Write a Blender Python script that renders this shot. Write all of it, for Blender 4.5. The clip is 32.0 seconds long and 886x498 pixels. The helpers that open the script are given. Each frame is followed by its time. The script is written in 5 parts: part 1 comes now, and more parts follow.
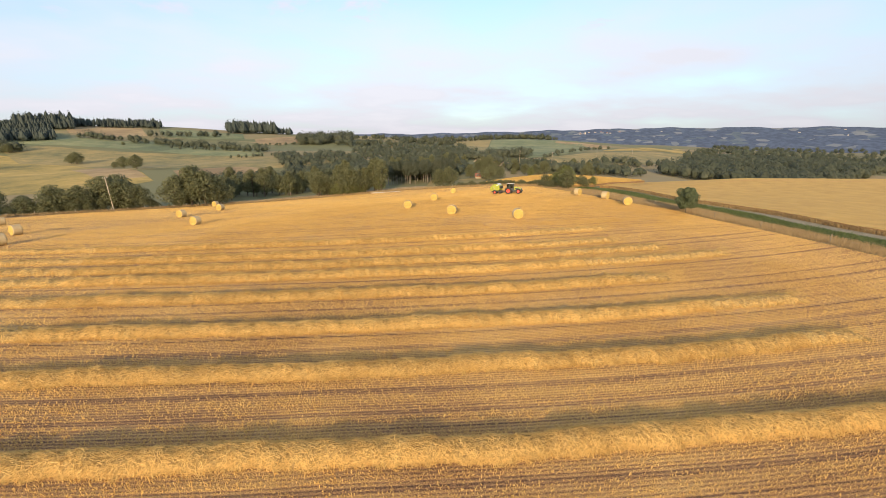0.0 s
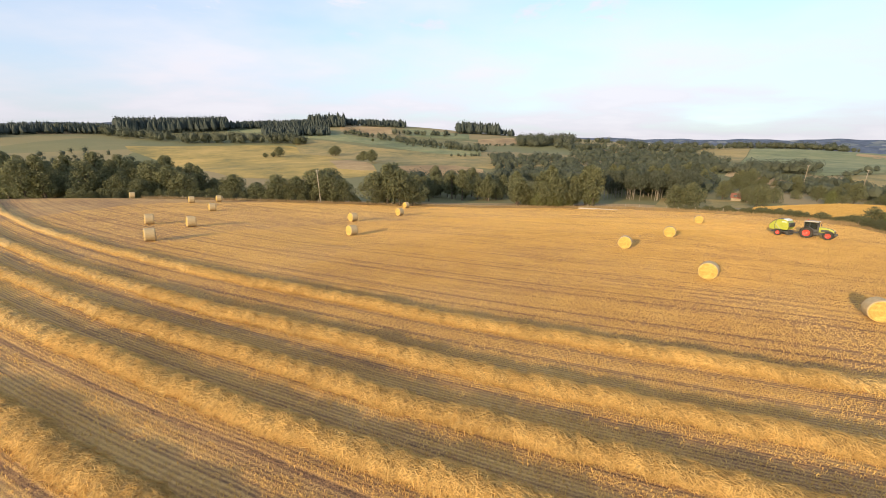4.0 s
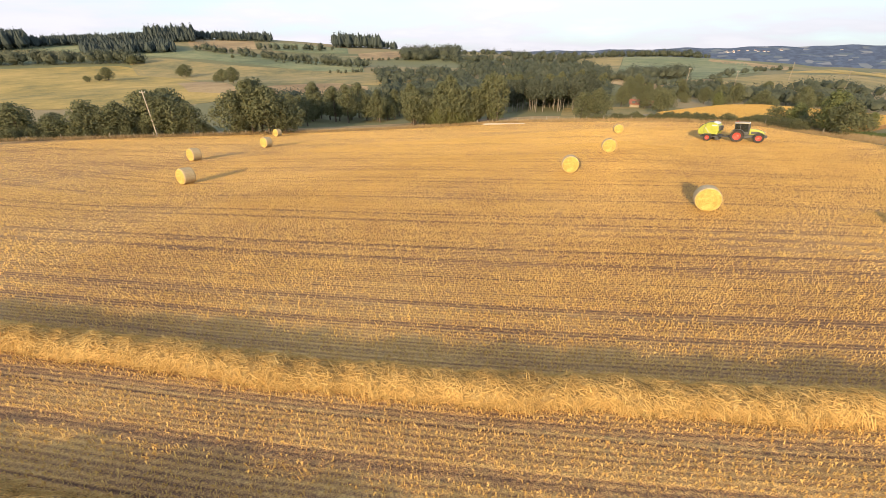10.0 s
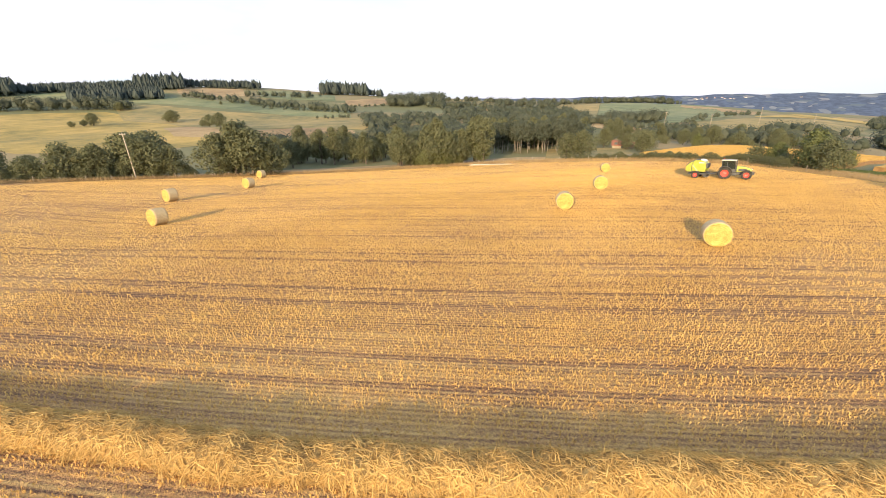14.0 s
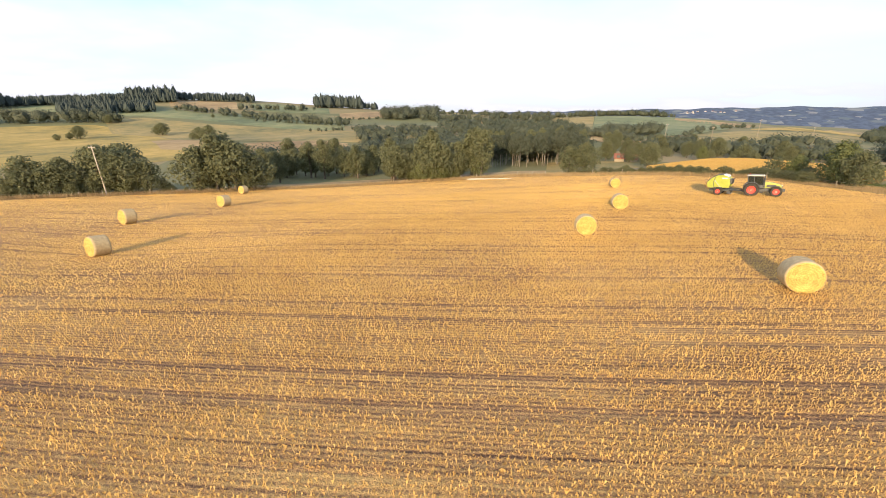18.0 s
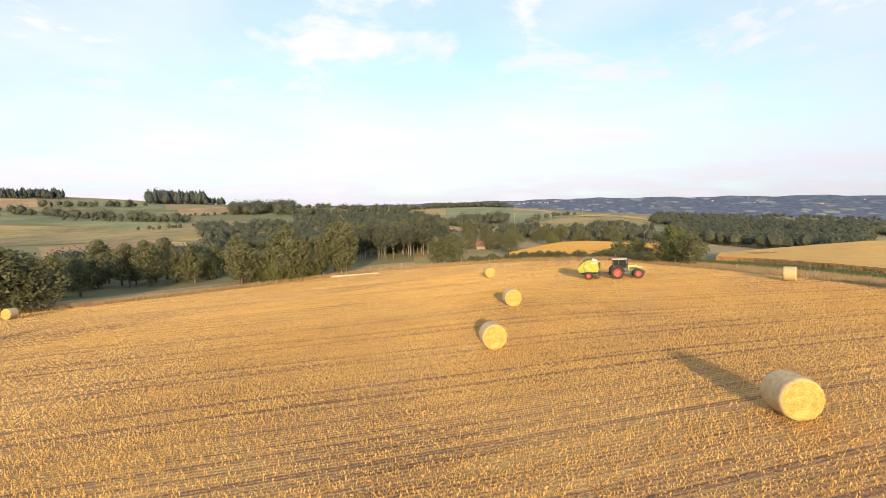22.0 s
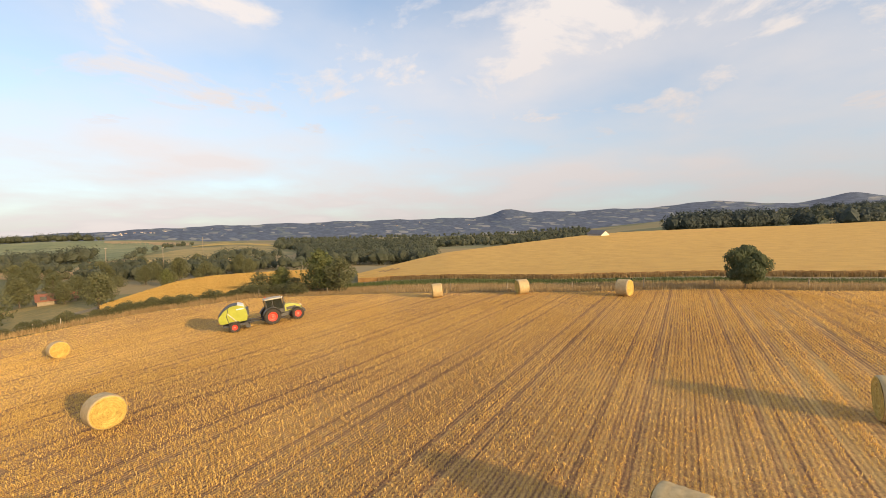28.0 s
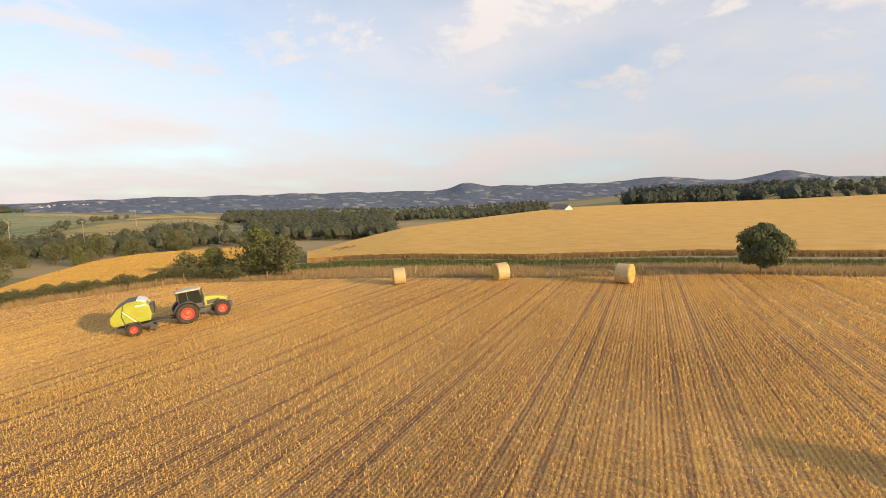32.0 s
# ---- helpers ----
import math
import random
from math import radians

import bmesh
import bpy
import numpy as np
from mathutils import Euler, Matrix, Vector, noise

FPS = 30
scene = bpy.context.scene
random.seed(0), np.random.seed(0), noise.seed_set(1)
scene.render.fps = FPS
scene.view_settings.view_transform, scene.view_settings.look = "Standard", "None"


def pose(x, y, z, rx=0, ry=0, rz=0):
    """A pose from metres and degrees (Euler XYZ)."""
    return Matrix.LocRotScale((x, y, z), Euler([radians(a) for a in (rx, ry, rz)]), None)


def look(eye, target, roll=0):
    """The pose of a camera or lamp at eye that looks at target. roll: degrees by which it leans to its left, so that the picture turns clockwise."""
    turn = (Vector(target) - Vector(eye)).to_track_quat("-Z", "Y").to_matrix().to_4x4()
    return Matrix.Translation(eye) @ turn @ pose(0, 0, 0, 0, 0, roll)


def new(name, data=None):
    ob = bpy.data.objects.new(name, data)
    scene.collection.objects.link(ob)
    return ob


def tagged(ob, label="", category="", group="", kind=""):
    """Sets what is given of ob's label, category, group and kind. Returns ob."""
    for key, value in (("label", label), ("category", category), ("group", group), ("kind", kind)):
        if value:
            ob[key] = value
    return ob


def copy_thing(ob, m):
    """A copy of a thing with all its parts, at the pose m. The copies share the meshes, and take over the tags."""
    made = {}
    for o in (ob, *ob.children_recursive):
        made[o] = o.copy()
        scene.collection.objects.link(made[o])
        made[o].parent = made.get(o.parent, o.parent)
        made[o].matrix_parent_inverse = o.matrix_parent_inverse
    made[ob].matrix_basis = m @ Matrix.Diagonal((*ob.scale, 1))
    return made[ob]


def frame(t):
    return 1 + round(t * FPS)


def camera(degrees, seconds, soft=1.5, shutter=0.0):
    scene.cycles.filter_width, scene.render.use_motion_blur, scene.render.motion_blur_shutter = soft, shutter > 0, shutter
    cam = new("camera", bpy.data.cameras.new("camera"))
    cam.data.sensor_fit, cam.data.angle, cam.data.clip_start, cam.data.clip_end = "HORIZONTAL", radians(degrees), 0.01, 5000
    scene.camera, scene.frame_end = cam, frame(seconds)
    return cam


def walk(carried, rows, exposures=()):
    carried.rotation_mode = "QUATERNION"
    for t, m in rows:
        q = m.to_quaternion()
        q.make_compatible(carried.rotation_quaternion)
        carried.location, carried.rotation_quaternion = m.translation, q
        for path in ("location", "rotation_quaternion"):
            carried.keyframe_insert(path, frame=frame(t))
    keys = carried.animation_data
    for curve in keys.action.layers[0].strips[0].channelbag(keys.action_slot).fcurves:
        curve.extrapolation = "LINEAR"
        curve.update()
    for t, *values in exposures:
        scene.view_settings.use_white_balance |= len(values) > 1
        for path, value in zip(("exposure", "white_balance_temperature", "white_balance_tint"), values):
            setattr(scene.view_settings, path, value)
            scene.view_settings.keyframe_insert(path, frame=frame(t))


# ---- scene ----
# Camera path: seconds, eye, then yaw, pitch, roll in degrees.
PATH = [
    (0.0, -12.250, -31.358, 17.890, -30.114, -17.768, 0.188),
    (0.5, -10.219, -28.028, 18.220, -28.756, -17.793, 0.283),
    (1.0, -8.182, -24.665, 18.384, -26.450, -17.721, 0.332),
    (1.5, -6.194, -21.408, 18.268, -20.831, -17.708, 0.337),
    (2.0, -4.381, -17.919, 17.835, -14.002, -17.671, 0.252),
    (2.5, -2.963, -14.419, 17.335, -9.024, -17.648, 0.151),
    (3.0, -1.851, -11.154, 16.877, -6.929, -17.688, 0.174),
    (3.5, -1.070, -8.249, 16.404, -4.109, -17.661, 0.242),
    (5.5, -0.000, -0.000, 14.030, -0.000, -17.084, 0.097),
    (6.0, 0.198, 1.645, 13.610, -2.866, -17.093, -0.071),
    (6.5, 0.253, 2.952, 13.548, -6.065, -17.073, -0.038),
    (7.0, 0.326, 4.298, 13.597, -7.542, -17.053, 0.022),
    (7.5, 0.404, 5.656, 13.596, -8.343, -17.512, 0.017),
    (8.0, 0.453, 7.066, 13.465, -12.381, -19.811, -0.009),
    (8.5, 0.600, 8.441, 13.227, -16.064, -23.055, -0.062),
    (9.0, 0.652, 9.538, 12.914, -16.979, -25.305, -0.076),
    (9.5, 0.647, 10.490, 12.450, -16.848, -26.587, -0.120),
    (10.0, 0.668, 11.169, 12.068, -16.542, -27.469, -0.120),
    (10.5, 0.709, 11.540, 11.687, -16.212, -27.880, -0.053),
    (11.0, 0.761, 11.776, 11.366, -15.840, -28.076, -0.078),
    (11.5, 0.782, 11.994, 11.105, -15.634, -28.171, -0.058),
    (12.0, 0.770, 12.170, 10.955, -15.627, -28.188, -0.040),
    (12.5, 0.777, 12.431, 10.872, -15.556, -27.111, -0.026),
    (13.0, 0.816, 12.735, 10.900, -16.383, -24.691, -0.045),
    (13.5, 0.895, 13.093, 10.912, -18.340, -23.011, -0.121),
    (14.0, 0.977, 13.617, 10.932, -18.532, -22.016, -0.051),
    (14.5, 1.033, 14.423, 10.994, -18.564, -21.352, -0.079),
    (16.5, 2.024, 17.719, 10.911, -18.663, -20.502, 0.012),
    (17.0, 2.305, 18.617, 10.651, -18.745, -20.451, -0.016),
    (17.5, 2.587, 19.554, 10.341, -18.951, -20.440, 0.029),
    (18.0, 2.958, 20.566, 10.025, -19.269, -20.397, 0.017),
    (18.5, 3.290, 21.588, 9.800, -19.824, -20.424, 0.071),
    (19.0, 3.609, 22.640, 9.625, -20.771, -20.420, 0.039),
    (19.5, 4.013, 23.845, 9.441, -24.886, -20.357, 0.026),
    (20.0, 4.399, 24.978, 9.304, -30.226, -20.276, 0.045),
    (20.5, 4.777, 26.138, 9.355, -33.898, -18.978, 0.046),
    (21.0, 5.181, 27.266, 9.300, -34.340, -15.236, 0.061),
    (21.5, 5.534, 28.372, 9.330, -35.064, -11.214, 0.126),
    (22.0, 6.025, 29.488, 9.434, -37.737, -8.518, 0.051),
    (22.5, 6.662, 30.637, 9.373, -43.147, -6.838, -0.131),
    (23.0, 7.297, 31.788, 9.337, -50.527, -5.861, -0.688),
    (23.5, 7.842, 32.713, 9.291, -57.047, -5.328, -0.690),
    (24.0, 8.610, 33.609, 9.215, -62.275, -5.105, -0.597),
    (24.5, 9.498, 34.534, 9.111, -68.356, -4.949, -0.361),
    (25.0, 10.347, 35.290, 9.087, -73.873, -5.032, -0.232),
    (25.5, 11.459, 36.055, 9.001, -79.442, -5.091, -0.002),
    (26.0, 12.454, 36.690, 8.931, -83.208, -5.139, 0.075),
    (26.5, 13.703, 37.306, 8.928, -85.306, -5.204, 0.122),
    (28.5, 17.990, 39.249, 8.614, -85.244, -4.851, -0.015),
    (29.0, 19.085, 39.427, 8.610, -85.036, -5.024, -0.115),
    (29.5, 20.345, 39.616, 8.524, -84.787, -6.748, -0.091),
    (30.0, 21.532, 39.725, 8.486, -85.283, -8.438, -0.102),
    (30.5, 22.786, 39.902, 8.364, -88.128, -9.529, 0.296),
    (31.0, 23.946, 39.991, 8.312, -90.791, -9.400, 0.415),
    (31.5, 25.033, 40.082, 8.322, -90.917, -8.839, 0.509),
    (32.0, 26.071, 40.139, 8.276, -90.824, -8.414, 0.577),
]
cam = camera(91.78, 32.0, 0.75)
walk(cam, [(t, pose(x, y, z, 90 + p, 0, yaw) @ pose(0, 0, 0, 0, 0, r)) for t, x, y, z, yaw, p, r in PATH],
     exposures=[(0, 0.40, 6500, 12), (6, 0.50, 6500, 12), (10, 0.60, 6500, 12), (13, 0.84, 6400, 12), (19, 0.70, 6350, 12), (23, 0.54, 6850, 14), (26, 0.34, 7400, 14), (32, 0.42, 7500, 14)])

# ---- light ----
SUN_AZ, SUN_EL = 218.0, 16.5
world = bpy.data.worlds.new("sky")
scene.world = world
world.use_nodes = True


def build_sky():
    nt = world.node_tree
    n, l = nt.nodes, nt.links
    n.clear()
    out = n.new("ShaderNodeOutputWorld")
    bg = n.new("ShaderNodeBackground")
    tc = n.new("ShaderNodeTexCoord")
    lift = n.new("ShaderNodeVectorMath")
    lift.operation = "ADD"
    lift.inputs[1].default_value = (0, 0, 0.075)
    sky = n.new("ShaderNodeTexSky")
    sky.sky_type = "NISHITA"
    sky.sun_disc = False
    sky.sun_elevation = radians(SUN_EL)
    sky.sun_rotation = radians(SUN_AZ)
    sky.dust_density = 2.0
    l.new(tc.outputs["Generated"], lift.inputs[0])
    l.new(lift.outputs[0], sky.inputs[0])
    # clouds: noise on a plane high overhead, thicker towards the horizon
    sep = n.new("ShaderNodeSeparateXYZ")
    l.new(lift.outputs[0], sep.inputs[0])

    def m(op, a, b=None, clamp=False):
        q = n.new("ShaderNodeMath")
        q.operation = op
        q.use_clamp = clamp
        for i, v in enumerate((a, b)):
            if v is None:
                continue
            if isinstance(v, (int, float)):
                q.inputs[i].default_value = v
            else:
                l.new(v, q.inputs[i])
        return q.outputs[0]

    h = m("MAXIMUM", sep.outputs[2], 0.02)
    px = m("DIVIDE", sep.outputs[0], m("ADD", h, 0.12))
    py = m("DIVIDE", sep.outputs[1], m("ADD", h, 0.12))
    comb = n.new("ShaderNodeCombineXYZ")
    l.new(px, comb.inputs[0])
    l.new(py, comb.inputs[1])
    no = n.new("ShaderNodeTexNoise")
    no.inputs["Scale"].default_value = 1.75
    no.inputs["Detail"].default_value = 9
    no.inputs["Roughness"].default_value = 0.60
    no.inputs["Distortion"].default_value = 0.35
    l.new(comb.outputs[0], no.inputs["Vector"])
    ramp = n.new("ShaderNodeValToRGB")
    ramp.color_ramp.elements[0].position = 0.455
    ramp.color_ramp.elements[1].position = 0.62
    l.new(no.outputs[0], ramp.inputs[0])
    veil = m("SUBTRACT", 1.0, m("MULTIPLY", sep.outputs[2], 1.35), True)
    veil = m("POWER", veil, 1.5)
    band = n.new("ShaderNodeTexNoise")
    band.inputs["Scale"].default_value, band.inputs["Detail"].default_value = 0.8, 7
    l.new(comb.outputs[0], band.inputs["Vector"])
    bank = m("MULTIPLY", m("ADD", veil, m("MULTIPLY", m("SUBTRACT", band.outputs[0], 0.46), 1.7), True), 0.92)
    puff = m("MULTIPLY", m("MULTIPLY", ramp.outputs[0], m("MULTIPLY", m("SUBTRACT", sep.outputs[2], 0.13), 8.0, True)), 0.9)
    cover = m("MAXIMUM", puff, bank)
    haze = n.new("ShaderNodeValToRGB")
    haze.color_ramp.elements[0].position, haze.color_ramp.elements[0].color = 0.38, VEIL_GREY
    haze.color_ramp.elements[1].position, haze.color_ramp.elements[1].color = 0.62, VEIL
    l.new(band.outputs[0], haze.inputs[0])
    tone = n.new("ShaderNodeMix")
    tone.data_type = "RGBA"
    l.new(veil, tone.inputs[0])
    tone.inputs[6].default_value = CLOUD
    side = n.new("ShaderNodeMix")
    side.data_type, side.blend_type = "RGBA", "MULTIPLY"
    side.inputs[0].default_value = 1.0
    l.new(haze.outputs[0], side.inputs[6])
    shade = m("ADD", m("MULTIPLY", sep.outputs[1], 0.26), 0.77)
    l.new(shade, side.inputs[7])
    l.new(side.outputs[2], tone.inputs[7])
    mix = n.new("ShaderNodeMix")
    mix.data_type = "RGBA"
    l.new(cover, mix.inputs[0])
    blue = n.new("ShaderNodeMix")
    blue.data_type, blue.blend_type = "RGBA", "MULTIPLY"
    blue.inputs[0].default_value = 1.0
    blue.inputs[7].default_value = (1.52, 1.80, 1.98, 1)
    l.new(sky.outputs[0], blue.inputs[6])
    l.new(blue.outputs[2], mix.inputs[6])
    l.new(tone.outputs[2], mix.inputs[7])
    l.new(mix.outputs[2], bg.inputs[0])
    bg.inputs[1].default_value = 0.115
    l.new(bg.outputs[0], out.inputs[0])


CLOUD = (6.7, 6.7, 6.85, 1)
VEIL = (5.35, 5.14, 5.6, 1)
VEIL_GREY = (4.2, 4.16, 4.8, 1)
build_sky()
sun = new("sun", bpy.data.lights.new("sun", "SUN"))
sun.data.energy = 4.25
sun.data.angle = radians(0.8)
sun.data.color = (1.0, 0.735, 0.415)
a, e = radians(SUN_AZ), radians(SUN_EL)
sun.matrix_world = look((0, 0, 300), (-math.sin(a) * math.cos(e), -math.cos(a) * math.cos(e), 300 - math.sin(e)))

# ---- materials ----
def nodes_of(name):
    mt = bpy.data.materials.new(name)
    mt.use_nodes = True
    return mt, mt.node_tree.nodes, mt.node_tree.links, mt.node_tree.nodes["Principled BSDF"]


def link_or_set(l, v, sock):
    if isinstance(v, (int, float, tuple)):
        sock.default_value = v
    else:
        l.new(v, sock)


def mth(n, l, op, a, b=0.0, c=None, clamp=False):
    q = n.new("ShaderNodeMath")
    q.operation, q.use_clamp = op, clamp
    link_or_set(l, a, q.inputs[0])
    link_or_set(l, b, q.inputs[1])
    if c is not None:
        link_or_set(l, c, q.inputs[2])
    return q.outputs[0]


def noise_of(n, l, vec, scale, detail=4, rough=0.55):
    t = n.new("ShaderNodeTexNoise")
    t.inputs["Scale"].default_value, t.inputs["Detail"].default_value, t.inputs["Roughness"].default_value = scale, detail, rough
    l.new(vec, t.inputs["Vector"])
    return t.outputs[0]


def ramp_of(n, l, fac, stops):
    r = n.new("ShaderNodeValToRGB")
    el = r.color_ramp.elements
    while len(el) < len(stops):
        el.new(0.5)
    for e_, (p, c) in zip(el, stops):
        e_.position, e_.color = p, (*c, 1)
    l.new(fac, r.inputs[0])
    return r.outputs[0]


def mix_of(n, l, fac, a, b, mode="MIX"):
    q = n.new("ShaderNodeMix")
    q.data_type, q.blend_type = "RGBA", mode
    link_or_set(l, fac, q.inputs[0])
    link_or_set(l, (*a, 1) if isinstance(a, tuple) else a, q.inputs[6])
    link_or_set(l, (*b, 1) if isinstance(b, tuple) else b, q.inputs[7])
    return q.outputs[2]


def bump_of(n, l, bs, height, strength, distance):
    b = n.new("ShaderNodeBump")
    b.inputs["Strength"].default_value, b.inputs["Distance"].default_value = strength, distance
    l.new(height, b.inputs["Height"])
    l.new(b.outputs[0], bs.inputs["Normal"])


def plain(name, c1, c2, scale=3.0, rough=0.7, metal=0.0, bump=0.0, world_space=False, fine=8.0, spread=0.0):
    """Two colours mixed by a coarse and a fine noise, with a fine relief."""
    mt, n, l, bs = nodes_of(name)
    tc = n.new("ShaderNodeTexCoord")
    if world_space:
        v = n.new("ShaderNodeNewGeometry").outputs["Position"]
    else:
        v = tc.outputs["Object"]
    a_ = noise_of(n, l, v, scale)
    b_ = noise_of(n, l, v, scale * fine)
    f = mth(n, l, "MULTIPLY_ADD", a_, 0.6, mth(n, l, "MULTIPLY", b_, 0.4))
    col = ramp_of(n, l, f, [(0.36, c1), (0.64, c2)])
    if spread:
        rnd = n.new("ShaderNodeObjectInfo").outputs["Random"]
        hs = n.new("ShaderNodeHueSaturation")
        l.new(col, hs.inputs["Color"])
        l.new(mth(n, l, "MULTIPLY_ADD", rnd, spread, 1 - spread / 2), hs.inputs["Value"])
        l.new(mth(n, l, "MULTIPLY_ADD", rnd, spread * 0.12, 0.5 - spread * 0.06), hs.inputs["Hue"])
        col = hs.outputs[0]
    l.new(col, bs.inputs["Base Color"])
    bs.inputs["Roughness"].default_value = rough
    bs.inputs["Metallic"].default_value = metal
    if bump:
        bump_of(n, l, bs, b_, 0.6, bump)
    return mt


# rows of the field run along y = y0 + ROW(x)
ROW_A, ROW_B, ROW_C = -0.42, 0.0029, 0.045
DRILL = 0.22  # metres between drill rows


def row(x):
    return ROW_A * x + ROW_B * x * x - ROW_C * np.maximum(x + 8.0, 0)


def row_number(x, y):
    """Distance across the drill rows at a place, in metres: the rows straighten towards the east."""
    w = y - ROW_A * x + ROW_C * np.maximum(x + 8.0, 0)
    east = np.maximum(x, 0) ** 2
    return 0.91 * (w - ROW_B * x * x + (ROW_B * np.clip((w - 24) / 24, 0, 1) + 0.002 * np.clip((w - 48) / 20, 0, 1)) * east)


def row_place(x, v):
    """The y at which the row of that number passes x."""
    y = v / 0.91 + row(x)
    for _ in range(14):
        y = y + (v - row_number(x, y)) / 0.91 * 0.8
    return y


def row_coordinate(n, l):
    """Distance across the drill rows, in metres, and the position."""
    p = n.new("ShaderNodeNewGeometry").outputs["Position"]
    s = n.new("ShaderNodeSeparateXYZ")
    l.new(p, s.inputs[0])
    x, y = s.outputs[0], s.outputs[1]
    w = mth(n, l, "MULTIPLY_ADD", x, -ROW_A, y)
    w = mth(n, l, "MULTIPLY_ADD", mth(n, l, "MAXIMUM", mth(n, l, "ADD", x, 8.0), 0.0), ROW_C, w)
    east = mth(n, l, "POWER", mth(n, l, "MAXIMUM", x, 0.0), 2.0)
    c1 = mth(n, l, "MULTIPLY_ADD", w, 1 / 24, -1.0, True)
    c2 = mth(n, l, "MULTIPLY_ADD", w, 1 / 20, -2.4, True)
    bend = mth(n, l, "ADD", mth(n, l, "MULTIPLY", c1, ROW_B), mth(n, l, "MULTIPLY", c2, 0.002))
    v = mth(n, l, "MULTIPLY_ADD", bend, east, w)
    v = mth(n, l, "MULTIPLY_ADD", mth(n, l, "MULTIPLY", x, x), -ROW_B, v)
    return mth(n, l, "MULTIPLY", v, 0.91), p, s


def stubble_material():
    """Soil and chaff between the drill rows, with worn lines and wheel tracks."""
    mt, n, l, bs = nodes_of("stubble")
    v, p, s = row_coordinate(n, l)
    wob = noise_of(n, l, p, 0.35, 3)
    vv = mth(n, l, "MULTIPLY_ADD", wob, 0.04, v)
    drill = mth(n, l, "COSINE", mth(n, l, "MULTIPLY", mth(n, l, "ADD", vv, 660.0), 2 * math.pi / DRILL))
    wide = noise_of(n, l, p, 0.06, 3)
    mid = noise_of(n, l, p, 0.9, 4)
    fine = noise_of(n, l, p, 13.0, 2, 0.75)
    speck = noise_of(n, l, p, 34.0, 1, 0.6)
    # streaks drawn out along the rows
    st = n.new("ShaderNodeCombineXYZ")
    l.new(mth(n, l, "MULTIPLY", vv, 2.2), st.inputs[0])
    l.new(mth(n, l, "MULTIPLY", s.outputs[0], 0.09), st.inputs[1])
    streak = noise_of(n, l, st.outputs[0], 1.0, 5, 0.65)
    # worn lines between the passes of the drill
    saw = mth(n, l, "ABSOLUTE", mth(n, l, "SINE", mth(n, l, "MULTIPLY", vv, math.pi / 1.62)))
    furrow = mth(n, l, "SUBTRACT", 1.0, mth(n, l, "MULTIPLY", saw, 5.5, None, True), None, True)
    furrow = mth(n, l, "MULTIPLY", furrow, mth(n, l, "MULTIPLY_ADD", mid, 1.6, -0.35, True))
    f = mth(n, l, "MULTIPLY_ADD", drill, 0.055, -0.095)
    f = mth(n, l, "MULTIPLY_ADD", streak, 0.34, f)
    f = mth(n, l, "MULTIPLY_ADD", fine, 0.46, f)
    f = mth(n, l, "MULTIPLY_ADD", speck, 0.30, f)
    f = mth(n, l, "MULTIPLY_ADD", wide, 0.30, f)
    f = mth(n, l, "MULTIPLY_ADD", furrow, -0.18, f)
    # wheel tracks in pairs
    lane_ = mth(n, l, "MODULO", mth(n, l, "ADD", v, 663.0), 6.6)
    off = mth(n, l, "MINIMUM", mth(n, l, "ABSOLUTE", mth(n, l, "SUBTRACT", lane_, 1.2)), mth(n, l, "ABSOLUTE", mth(n, l, "SUBTRACT", lane_, 3.0)))
    rut = mth(n, l, "SUBTRACT", 1.0, mth(n, l, "MULTIPLY", off, 3.4, None, True), None, True)
    f = mth(n, l, "MULTIPLY_ADD", mth(n, l, "MULTIPLY", rut, streak), -0.16, f)
    col = ramp_of(n, l, f, [(0.42, (0.120, 0.058, 0.030)), (0.53, (0.34, 0.178, 0.074)), (0.63, (0.58, 0.338, 0.116)), (0.78, (0.84, 0.545, 0.180))])
    l.new(col, bs.inputs["Base Color"])
    bs.inputs["Roughness"].default_value = 0.85
    hgt = mth(n, l, "ADD", mth(n, l, "MULTIPLY", drill, 0.12), mth(n, l, "MULTIPLY", fine, 1.6))
    bump_of(n, l, bs, hgt, 0.9, 0.07)
    return mt


